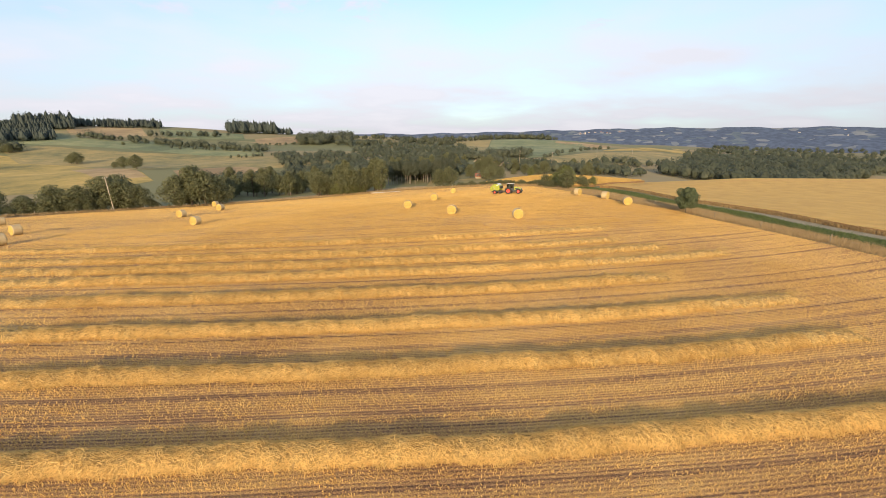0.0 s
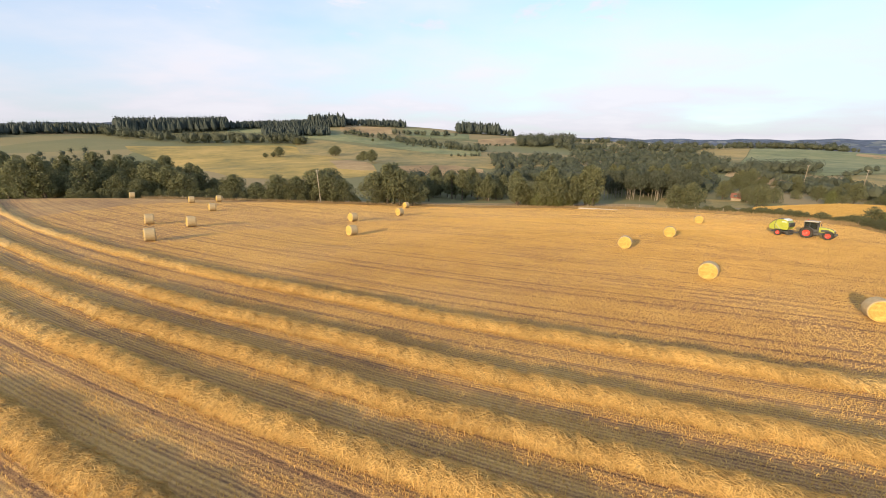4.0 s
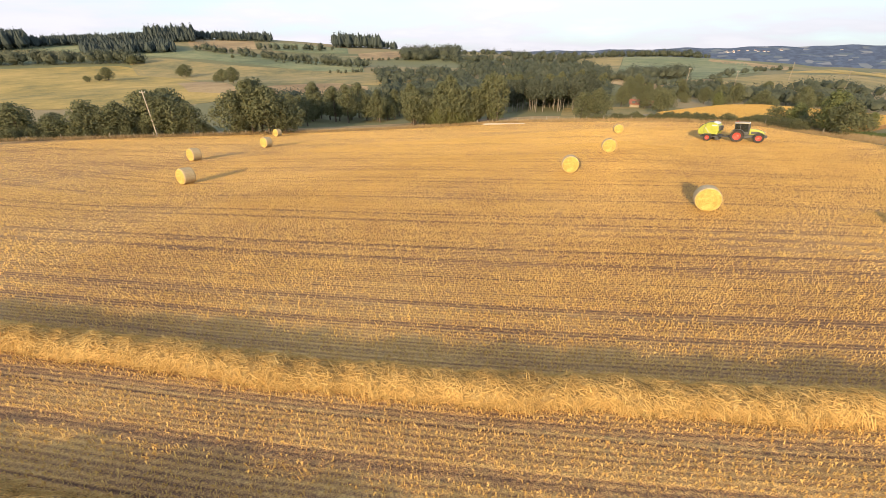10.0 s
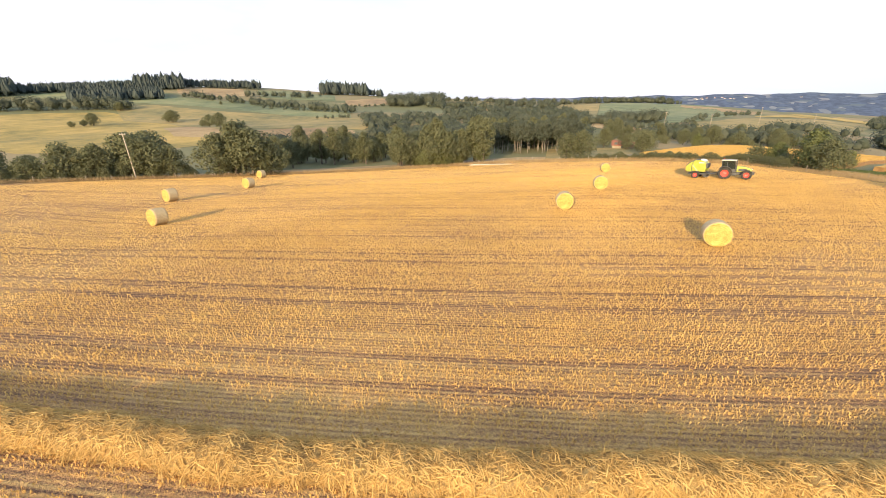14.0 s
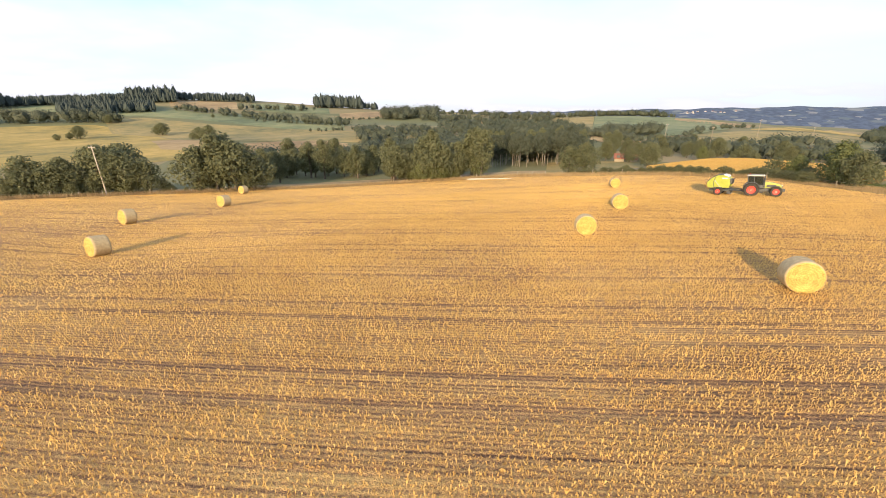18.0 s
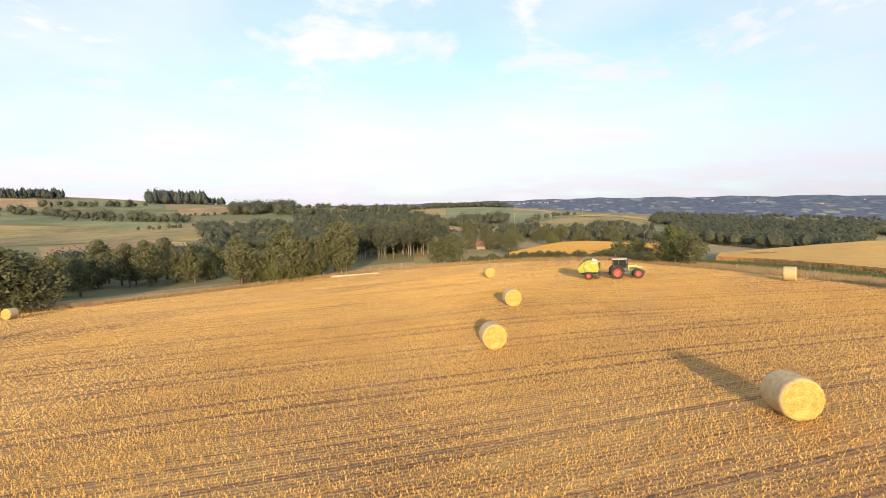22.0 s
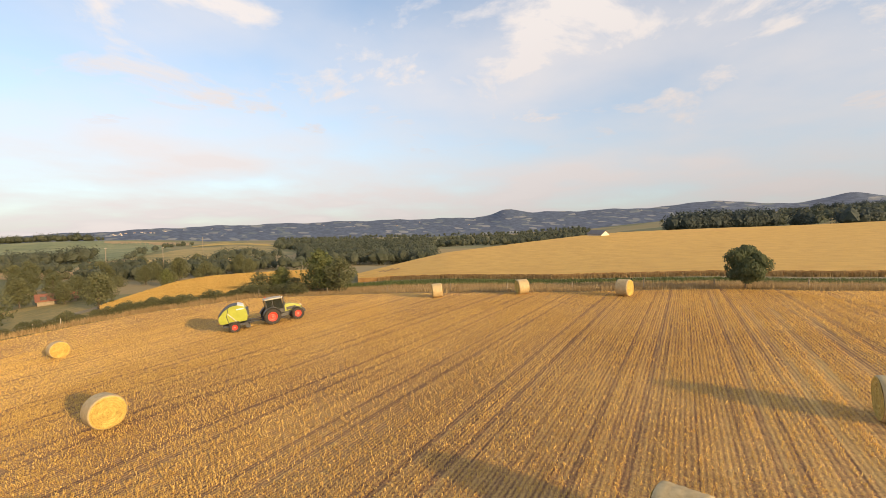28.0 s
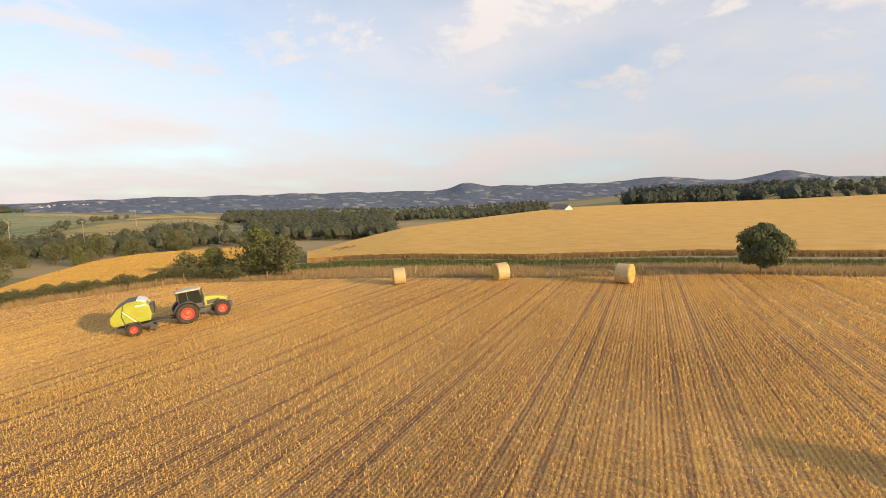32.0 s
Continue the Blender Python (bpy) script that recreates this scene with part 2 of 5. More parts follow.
def patchwork_material():
    """Meadows and fields of the country around, parcel by parcel."""
    mt, n, l, bs = nodes_of("countryside")
    p = n.new("ShaderNodeNewGeometry").outputs["Position"]
    w = noise_of(n, l, p, 0.006, 3)
    sc = n.new("ShaderNodeVectorMath")
    sc.operation = "MULTIPLY_ADD"
    l.new(w, sc.inputs[0])
    sc.inputs[1].default_value = (90, 90, 0)
    l.new(p, sc.inputs[2])
    fl = n.new("ShaderNodeVectorMath")
    fl.operation = "MULTIPLY"
    l.new(sc.outputs[0], fl.inputs[0])
    fl.inputs[1].default_value = (1, 1, 0)
    vo = n.new("ShaderNodeTexVoronoi")
    vo.inputs["Scale"].default_value = 0.0068
    l.new(fl.outputs[0], vo.inputs["Vector"])
    sp = n.new("ShaderNodeSeparateColor")
    l.new(vo.outputs["Color"], sp.inputs[0])
    mid = noise_of(n, l, p, 0.03, 4)
    fine = noise_of(n, l, p, 0.5, 4)
    f = mth(n, l, "MULTIPLY_ADD", mid, 0.35, mth(n, l, "MULTIPLY", sp.outputs[0], 0.8))
    col = ramp_of(n, l, f, [(0.1, (0.10, 0.115, 0.045)), (0.35, (0.15, 0.155, 0.06)), (0.55, (0.20, 0.18, 0.072)), (0.72, (0.26, 0.205, 0.085)), (0.95, (0.33, 0.24, 0.11))])
    col = mix_of(n, l, mth(n, l, "MULTIPLY", fine, 0.4), col, (0.16, 0.15, 0.06))
    l.new(col, bs.inputs["Base Color"])
    bs.inputs["Roughness"].default_value = 0.95
    bump_of(n, l, bs, fine, 0.5, 0.5)
    return mt


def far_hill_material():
    """Wooded far hills with scattered pale parcels, their colours blued to stand for haze."""
    mt, n, l, bs = nodes_of("hazy_far_hills")
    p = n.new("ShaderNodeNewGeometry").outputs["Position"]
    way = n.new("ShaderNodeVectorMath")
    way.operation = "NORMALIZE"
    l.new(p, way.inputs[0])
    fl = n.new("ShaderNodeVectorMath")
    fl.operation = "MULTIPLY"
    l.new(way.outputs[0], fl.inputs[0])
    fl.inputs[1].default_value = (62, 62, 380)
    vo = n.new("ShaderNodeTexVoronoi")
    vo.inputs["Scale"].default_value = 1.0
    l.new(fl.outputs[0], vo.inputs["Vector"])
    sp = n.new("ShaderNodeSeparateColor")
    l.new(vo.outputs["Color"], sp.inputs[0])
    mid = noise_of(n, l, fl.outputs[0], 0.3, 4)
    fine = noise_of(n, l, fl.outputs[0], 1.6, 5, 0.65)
    # distance haze painted into the base colour: woods blue-grey, not leaf green
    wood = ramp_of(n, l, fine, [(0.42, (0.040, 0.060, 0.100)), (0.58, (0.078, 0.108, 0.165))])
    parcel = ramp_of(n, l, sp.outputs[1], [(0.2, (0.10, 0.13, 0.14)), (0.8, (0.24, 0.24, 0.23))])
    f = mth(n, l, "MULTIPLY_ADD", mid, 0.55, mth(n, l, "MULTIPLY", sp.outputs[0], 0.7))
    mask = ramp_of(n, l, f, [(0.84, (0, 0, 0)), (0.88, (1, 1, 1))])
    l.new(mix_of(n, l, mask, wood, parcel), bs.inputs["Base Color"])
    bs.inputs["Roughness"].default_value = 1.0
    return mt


def leaf_material(name, c1, c2, through_=0.3):
    mt, n, l, bs = nodes_of(name)
    g = n.new("ShaderNodeNewGeometry")
    oi = n.new("ShaderNodeObjectInfo")
    f = mth(n, l, "MULTIPLY_ADD", g.outputs["Random Per Island"], 0.7, mth(n, l, "MULTIPLY", oi.outputs["Random"], 0.3))
    nz = noise_of(n, l, g.outputs["Position"], 0.4, 3)
    f = mth(n, l, "MULTIPLY_ADD", nz, 0.5, mth(n, l, "MULTIPLY", f, 0.6))
    l.new(ramp_of(n, l, f, [(0.25, c1), (0.8, c2)]), bs.inputs["Base Color"])
    bs.inputs["Roughness"].default_value = 0.65
    bs.inputs["Specular IOR Level"].default_value = 0.25
    tr = n.new("ShaderNodeBsdfTranslucent")
    l.new(bs.inputs["Base Color"].links[0].from_socket, tr.inputs[0])
    mx = n.new("ShaderNodeMixShader")
    mx.inputs[0].default_value = through_
    out = n["Material Output"]
    l.new(bs.outputs[0], mx.inputs[1])
    l.new(tr.outputs[0], mx.inputs[2])
    l.new(mx.outputs[0], out.inputs[0])
    return mt


def meadow_material(name, c1, c2, c3):
    """Grazed or mown grass with drawn-out streaks and bare patches."""
    mt, n, l, bs = nodes_of(name)
    p = n.new("ShaderNodeNewGeometry").outputs["Position"]
    big = noise_of(n, l, p, 0.018, 4)
    mid = noise_of(n, l, p, 0.11, 4, 0.65)
    fine = noise_of(n, l, p, 0.9, 3, 0.7)
    f = mth(n, l, "MULTIPLY_ADD", big, 0.5, mth(n, l, "MULTIPLY_ADD", mid, 0.3, mth(n, l, "MULTIPLY", fine, 0.2)))
    l.new(ramp_of(n, l, f, [(0.40, c1), (0.5, c2), (0.60, c3)]), bs.inputs["Base Color"])
    bs.inputs["Roughness"].default_value = 0.95
    bump_of(n, l, bs, fine, 0.6, 0.4)
    return mt


def end_material():
    """The coiled end of a bale: straw wound in rough rings."""
    mt, n, l, bs = nodes_of("straw_end")
    mp = n.new("ShaderNodeMapping")
    mp.inputs["Location"].default_value = (0, 0, -0.86)
    l.new(n.new("ShaderNodeTexCoord").outputs["Object"], mp.inputs[0])
    wv = n.new("ShaderNodeTexWave")
    wv.wave_type, wv.rings_direction = "RINGS", "X"
    wv.inputs["Scale"].default_value, wv.inputs["Distortion"].default_value, wv.inputs["Detail"].default_value, wv.inputs["Detail Scale"].default_value = 2.6, 5.0, 4.0, 2.2
    l.new(mp.outputs[0], wv.inputs["Vector"])
    grain = noise_of(n, l, mp.outputs[0], 26.0, 3, 0.7)
    patch = noise_of(n, l, mp.outputs[0], 3.0, 3)
    f = mth(n, l, "MULTIPLY_ADD", wv.outputs["Fac"], 0.045, mth(n, l, "MULTIPLY_ADD", grain, 0.45, mth(n, l, "MULTIPLY", patch, 0.3)))
    l.new(ramp_of(n, l, f, [(0.27, (0.24, 0.15, 0.036)), (0.40, (0.46, 0.32, 0.078)), (0.54, (0.64, 0.48, 0.150))]), bs.inputs["Base Color"])
    bs.inputs["Roughness"].default_value = 0.85
    bump_of(n, l, bs, f, 0.8, 0.05)
    return mt


M = {
    "stubble": stubble_material(),
    "country": patchwork_material(),
    "hazy_far_hills": far_hill_material(),
    "straw": plain("straw", (0.22, 0.13, 0.042), (0.56, 0.39, 0.14), 6.0, 0.85, bump=0.05, world_space=True),
    "net": plain("net_wrapped_straw", (0.40, 0.29, 0.14), (0.58, 0.44, 0.23), 5.0, 0.65, bump=0.015),
    "end": end_material(),
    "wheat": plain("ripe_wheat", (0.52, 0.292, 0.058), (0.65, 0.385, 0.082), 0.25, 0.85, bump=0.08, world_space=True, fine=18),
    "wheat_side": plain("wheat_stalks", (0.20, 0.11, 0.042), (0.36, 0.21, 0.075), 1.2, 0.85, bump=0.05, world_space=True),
    "verge": plain("dry_grass", (0.20, 0.145, 0.065), (0.38, 0.27, 0.125), 0.5, 0.9, bump=0.08, world_space=True),
    "green": plain("green_strip", (0.055, 0.085, 0.025), (0.12, 0.145, 0.05), 0.9, 0.9, bump=0.08, world_space=True),
    "track": plain("pale_track", (0.20, 0.16, 0.09), (0.33, 0.27, 0.17), 0.8, 0.9, bump=0.02, world_space=True),
    "bark": plain("bark", (0.07, 0.055, 0.04), (0.16, 0.125, 0.09), 6.0, 0.9, bump=0.02),
    "leaf": leaf_material("broad_leaves", (0.135, 0.145, 0.074), (0.215, 0.215, 0.105), 0.5),
    "leaf_light": leaf_material("young_leaves", (0.13, 0.15, 0.055), (0.24, 0.25, 0.095), 0.45),
    # needle green lifted towards blue: haze of distance put into the colour
    "conifer": leaf_material("hazy_conifer_needles", (0.048, 0.064, 0.058), (0.082, 0.100, 0.084)),
    "grass": leaf_material("tall_dry_grass", (0.29, 0.20, 0.095), (0.54, 0.39, 0.20)),
    "meadow_yellow": meadow_material("dry_yellow_meadow", (0.20, 0.165, 0.045), (0.38, 0.270, 0.066), (0.52, 0.345, 0.095)),
    "meadow_green": meadow_material("green_meadow", (0.11, 0.138, 0.060), (0.185, 0.205, 0.088), (0.28, 0.27, 0.115)),
    "meadow_olive": meadow_material("olive_meadow", (0.13, 0.130, 0.050), (0.265, 0.210, 0.074), (0.40, 0.285, 0.100)),
    "meadow_tan": meadow_material("parched_field", (0.24, 0.158, 0.072), (0.37, 0.250, 0.11), (0.47, 0.33, 0.155)),
    "wood": plain("weathered_wood", (0.20, 0.16, 0.11), (0.36, 0.30, 0.22), 4.0, 0.85, bump=0.01),
}

# ---- helpers for meshes ----
def part(name, bm, material, parent=None, label="", smooth=False):
    me = bpy.data.meshes.new(name)
    if smooth:
        for f_ in bm.faces:
            f_.smooth = True
    bm.to_mesh(me)
    bm.free()
    me.materials.append(material)
    ob = new(name, me)
    if parent:
        ob.parent = parent
    if label:
        ob["label"] = label
    return ob


def raw_mesh(name, co, faces, materials, parent=None, smooth=False, index=None):
    """A mesh from arrays: co (n, 3), faces (m, 3 or 4)."""
    co = np.asarray(co, dtype=np.float32)
    faces = np.asarray(faces, dtype=np.int32)
    me = bpy.data.meshes.new(name)
    k = faces.shape[1]
    me.vertices.add(len(co))
    me.vertices.foreach_set("co", co.ravel())
    me.loops.add(faces.size)
    me.loops.foreach_set("vertex_index", faces.ravel())
    me.polygons.add(len(faces))
    me.polygons.foreach_set("loop_start", np.arange(0, faces.size, k, dtype=np.int32))
    me.polygons.foreach_set("loop_total", np.full(len(faces), k, dtype=np.int32))
    for mt in materials:
        me.materials.append(mt)
    if index is not None:
        me.polygons.foreach_set("material_index", np.asarray(index, dtype=np.int32))
    me.polygons.foreach_set("use_smooth", np.full(len(faces), smooth))
    me.update(calc_edges=True)
    me.validate()
    ob = new(name, me)
    if parent:
        ob.parent = parent
    return ob


def grid_faces(nu, nv, wrap=False):
    """Quads of a grid of nu x nv vertices, index = i * nv + j."""
    i, j = np.meshgrid(np.arange(nu if wrap else nu - 1), np.arange(nv - 1), indexing="ij")
    i2 = (i + 1) % nu
    return np.stack([i * nv + j, i2 * nv + j, i2 * nv + j + 1, i * nv + j + 1], -1).reshape(-1, 4)


# ---- the lie of the land ----
OX, OY, OZ = 13.0, 37.0, 9.0
FIELD = (2.8558, -1.4454, -4.1092, -1.2463, -2.2885, -8.8706, 0.3133, 2.5452, -0.2443, 1.1244, -0.5683, 1.2648, 1.2263, 0.8245, 0.7979)
EDGE = [(52, -50), (55, -15), (60, 6), (63.5, 14), (66.8, 28.5), (77, 52), (85.5, 77), (81, 94), (70, 108), (59, 120.5),
        (37, 128.5), (0, 130.5), (-31, 126), (-53, 121), (-75, 116.5), (-108, 104), (-150, 80), (-170, 20), (-150, -60),
        (-80, -120), (0, -130), (45, -100), (52, -50)]
LAND = {  # bearing: knots of range and elevation seen from the middle of the walk
    -60: ((210, -7.30), (320, -5.50), (900, -1.45), (1500, -1.60), (4500, -0.90)),
    -30: ((225, -7.60), (330, -5.60), (900, -1.32), (1500, -1.60), (4500, -0.90)),
    -20: ((215, -7.90), (330, -5.60), (900, -1.25), (1500, -1.60), (4500, -1.20)),
    -12: ((210, -8.10), (330, -5.50), (900, -0.98), (1500, -1.50), (4500, -1.50)),
    -5: ((205, -8.30), (330, -5.50), (900, -1.25), (1500, -1.80), (4500, -1.70)),
    3: ((200, -8.30), (330, -5.50), (900, -1.80), (1500, -2.30), (4500, -2.20)),
    12: ((195, -8.30), (330, -5.50), (900, -2.40), (1500, -2.90), (4500, -2.70)),
    28: ((175, -7.90), (330, -5.30), (800, -2.95), (1400, -3.60), (4300, -2.70)),
    42: ((165, -7.50), (330, -4.90), (700, -2.90), (1400, -3.60), (4300, -2.30)),
    55: ((150, -7.70), (330, -4.70), (650, -3.45), (1400, -3.50), (4300, -1.70)),
    68: ((120, -8.15), (230, -6.35), (500, -4.75), (1400, -3.25), (4300, -1.35)),
    74: ((108, -8.25), (200, -6.95), (500, -4.75), (1400, -3.15), (4300, -1.15)),
    85: ((150, -5.65), (230, -6.75), (500, -4.75), (1400, -2.95), (4300, -0.85)),
    95: ((190, -4.25), (300, -5.15), (600, -3.95), (1400, -2.55), (4300, -0.45)),
    104: ((225, -3.00), (330, -3.85), (600, -3.05), (1400, -1.75), (4300, 0.25)),
    118: ((260, -1.80), (360, -2.25), (700, -0.85), (1400, -0.15), (4000, 0.85)),
    136: ((300, -0.50), (420, -0.75), (700, 0.55), (1400, 1.05), (4000, 1.25)),
    180: ((320, -0.45), (600, -0.35), (900, 0.15), (1500, 0.45), (4500, 0.95)),
    240: ((260, -3.30), (600, -1.30), (900, 0.10), (1500, -0.10), (4500, 0.70)),
    300: ((210, -7.30), (320, -5.50), (900, -1.60), (1500, -1.60), (4500, -0.90)),
}
_az = np.array(sorted(LAND))
_tab = np.array([LAND[a_] for a_ in _az])


SWELLS = [(27.4, 33.7, 0.21), (26.3, 49.9, -0.07), (37.4, 58.5, 0.49), (-13.2, 61.9, -0.76), (-15.8, 77.9, -0.15)]  # gentle swells and hollows: place and height


def field_z(x, y):
    swell = sum(h * np.exp(-((x - sx) ** 2 + (y - sy) ** 2) / 144.0) for sx, sy, h in SWELLS)
    x, y = np.clip(x, -170, 100) / 100, np.clip(y, -140, 140) / 100
    terms = [x ** (n - k) * y ** k for n in range(5) for k in range(n + 1)]
    return sum(c * q for c, q in zip(FIELD, terms)) + swell


def _edge_table():
    pts = []
    for (x0, y0), (x1, y1) in zip(EDGE, EDGE[1:]):
        for u in np.linspace(0, 1, 60, endpoint=False):
            pts.append((x0 + (x1 - x0) * u, y0 + (y1 - y0) * u))
    pts = np.array(pts) - (OX, OY)
    az = np.degrees(np.arctan2(pts[:, 0], pts[:, 1]))
    o = np.argsort(az)
    az, r = az[o], np.hypot(*pts.T)[o]
    return np.concatenate([az - 360, az, az + 360]), np.tile(r, 3)


_eaz, _er = _edge_table()


def edge_r(az):
    return np.interp(az, _eaz, _er)


def height(x, y):
    """The ground's height at arrays x, y."""
    x, y = np.asarray(x, dtype=float), np.asarray(y, dtype=float)
    dx, dy = x - OX, y - OY
    r = np.maximum(np.hypot(dx, dy), 0.01)
    az = np.degrees(np.arctan2(dx, dy))
    azt = np.where(az < -60, az + 360, az)
    re = edge_r(az)
    ex, ey = OX + dx / r * re, OY + dy / r * re
    ze = field_z(ex, ey)
    inside = field_z(x, y)
    lr = np.log(np.maximum(r, 1))
    kn_r = [re] + [np.interp(azt, _az, _tab[:, i, 0]) for i in range(5)]
    kn_e = [np.degrees(np.arctan((ze - OZ) / re))] + [np.interp(azt, _az, _tab[:, i, 1]) for i in range(5)]
    kn_r[1] = np.maximum(kn_r[1], re * 1.12)
    # far summits
    bump = 0.85 * np.exp(-((azt - 94.0) / 2.1) ** 2) + 0.22 * np.exp(-((azt - 98.0) / 3.0) ** 2) + 0.05 * np.exp(-((azt - 43.0) / 3.0) ** 2) + 0.5 * np.exp(-((azt - 117) / 3.0) ** 2) + 0.8 * np.exp(-((azt - 129) / 2.5) ** 2)
    bump = bump + 0.06 * np.sin(azt * 0.9) + 0.03 * np.sin(azt * 2.3 + 1)
    kn_e[5] = kn_e[5] + bump
    el = kn_e[0]
    for i in range(5):
        u = np.clip((lr - np.log(kn_r[i])) / (np.log(kn_r[i + 1]) - np.log(kn_r[i])), 0, 1)
        if i in (1, 2, 4):
            u = u * u * (3 - 2 * u) * 0.5 + u * 0.5
        el = el + (kn_e[i + 1] - kn_e[i]) * u
    out = OZ + r * np.tan(np.radians(el))
    roll = 2.2 * np.sin(x / 63.0 + 1.3 * np.sin(y / 81.0)) * np.sin(y / 57.0) * np.clip((r - re - 60) / 200, 0, 1) * np.clip((2000 - r) / 1000, 0, 1)
    return np.where(r < re, inside, out + roll)


def hz(x, y):
    return float(height(np.array([x]), np.array([y]))[0])


def polar(az, r):
    """Plan place at a bearing (degrees) and range from the middle of the walk."""
    a_ = math.radians(az)
    return OX + r * math.sin(a_), OY + r * math.cos(a_)


def build_ground():
    az = np.concatenate([np.arange(-62, 142, 0.5), np.arange(142, 298, 3.0)])
    u = np.linspace(0, 1, 40)
    rings = 130 * (1.036 ** np.arange(103))
    rings = np.concatenate([np.linspace(1, 126, 50), rings[rings < 4800]])
    A, Rr = np.meshgrid(np.radians(az), rings, indexing="ij")
    x, y = OX + Rr * np.sin(A), OY + Rr * np.cos(A)
    z = height(x, y)
    inside = Rr < edge_r(np.degrees(A))
    z = z - np.where(inside, 0.25, 0.0)
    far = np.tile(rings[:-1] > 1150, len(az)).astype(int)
    ob = raw_mesh("ground", np.stack([x, y, z], -1).reshape(-1, 3), grid_faces(len(az), len(rings), True), [M["country"], M["hazy_far_hills"]], smooth=True, index=far)
    tagged(ob, "rolling green and dry-yellow farmland reaching hills tinted hazy blue", "ground", kind="structure")


build_ground()


def sheet(name, az0, az1, inner, outer, lift, material, label, category, step=0.4, rows_=60):
    """A sheet of ground between two ranges, given as functions of the bearing."""
    az = np.arange(az0, az1 + step / 2, step)
    u = np.linspace(0, 1, rows_)
    r0, r1 = inner(az), outer(az)
    Rr = r0[:, None] + (r1 - r0)[:, None] * u[None]
    A = np.radians(az)[:, None]
    x, y = OX + Rr * np.sin(A), OY + Rr * np.cos(A)
    z = height(x, y) + lift
    ob = raw_mesh(name, np.stack([x, y, z], -1).reshape(-1, 3), grid_faces(len(az), rows_), [material], smooth=True)
    return tagged(ob, label, category, kind="structure")


sheet("stubble_field", -180, 180, lambda a_: a_ * 0 + 0.02, lambda a_: edge_r(a_) - 0.02, 0.0, M["stubble"],
      "golden harvested grain field with rows of cut stubble", "field", 0.8, 75)

# parcels of the country around: bearings, then inner and outer ranges at those bearings
PARCELS = [
    ("meadow_tan", "pale mown field below the conifer crest", (-43.5, -40.8, -37.8), (789, 788, 810), (870, 870, 870)),
    ("meadow_green", "pale green pasture below the conifer crest", (-37.5, -32.5, -27.2, -22.0), (809, 823, 783, 715), (870, 870, 870, 810)),
    ("meadow_yellow", "dry yellow grazed meadow on the facing slope", (-37.4, -35.0, -30.9, -24.8, -20.1, -14.3, -10.8), (535, 372, 256, 232, 218, 229, 241), (595, 578, 580, 564, 544, 406, 278)),
    ("meadow_olive", "broad olive-green meadow on the hillside", (-19.3, -15.6, -11.8, -5.7, 0.7, 6.4, 12.1, 17.1), (466, 418, 302, 289, 279, 268, 276, 302), (606, 577, 522, 476, 438, 402, 383, 339)),
    ("meadow_green", "smooth green upper pasture on the hillside", (-18.7, -14.9, -9.3, -1.8, 5.9), (621, 584, 529, 447, 409), (660, 686, 628, 597, 497)),
    ("meadow_tan", "orange-brown bracken patch on the hillside", (-7.5, -3.5, 1.5, 5.5), (240, 207, 196, 215), (282, 284, 283, 262)),
    ("meadow_tan", "brown bracken on the meadow ridge", (-16.4, -13.4, -11.0), (274, 260, 258), (369, 370, 293)),
    ("meadow_tan", "harvested tan field near the crest", (-12.8, -9.5, -6.1), (756, 668, 695), (843, 974, 850)),
    ("meadow_tan", "small tan field under the conifer stand", (5.6, 8.5, 11.5), (606, 584, 647), (678, 718, 765)),
    ("meadow_olive", "pale strip of pasture near the skyline", (18.0, 21.7, 24.9), (644, 653, 640), (848, 870, 870)),
    ("meadow_tan", "narrow brown field above the wood", (20.8, 24.0, 27.2), (512, 518, 517), (555, 565, 552)),
    ("meadow_olive", "pale pasture on the rounded ridge", (32.9, 35.3, 38.0), (508, 446, 398), (759, 874, 870)),
    ("meadow_green", "smooth green field on the rounded ridge", (38.2, 42.7, 47.1, 50.8, 52.9), (398, 306, 273, 307, 393), (870, 870, 870, 596, 468)),
    ("meadow_tan", "pale harvested strip at the far hedge", (47.1, 50.9, 54.5), (608, 555, 482), (638, 621, 584)),
    ("meadow_olive", "sloping olive-brown field across the valley", (49.3, 52.1, 55.8, 59.1, 62.0, 64.2), (268, 226, 215, 232, 284, 408), (288, 309, 397, 532, 622, 632)),
    ("meadow_yellow", "pale yellow upper edge of the sloping field", (55.0, 58.1, 61.1, 63.8), (412, 551, 639, 646), (444, 667, 913, 677)),
    ("meadow_tan", "brown strip of field in the valley", (38.0, 41.5, 45.5), (251, 211, 207), (286, 264, 227)),
    ("meadow_green", "green field below the tall conifers", (-4.4, -1.0, 4.5), (671, 660, 668), (839, 850, 770)),
    ("meadow_tan", "tan field below the wooded hilltop", (120, 124, 128), (760, 720, 760), (980, 980, 980)),
]
for i_, (kind_, label_, bearings, inner_, outer_) in enumerate(PARCELS):
    sheet("meadow", bearings[0], bearings[-1], lambda a_, q=bearings, w=inner_: np.interp(a_, q, w), lambda a_, q=bearings, w=outer_: np.interp(a_, q, w),
          0.12 + 0.012 * i_, M[kind_], label_, "meadow", 0.4, 26)
sheet("meadow", -26, 33, lambda a_: edge_r(a_) + 0.3, lambda a_: edge_r(a_) + 15.0, 0.06, M["meadow_tan"], "dry mown strip of grass beside the stubble", "meadow", 0.5, 12)
sheet("meadow", 33, 47, lambda a_: edge_r(a_) + 0.3, lambda a_: a_ * 0 + 131.0, 0.06, M["meadow_olive"], "rough grass bank below the field hedge", "meadow", 0.5, 16)
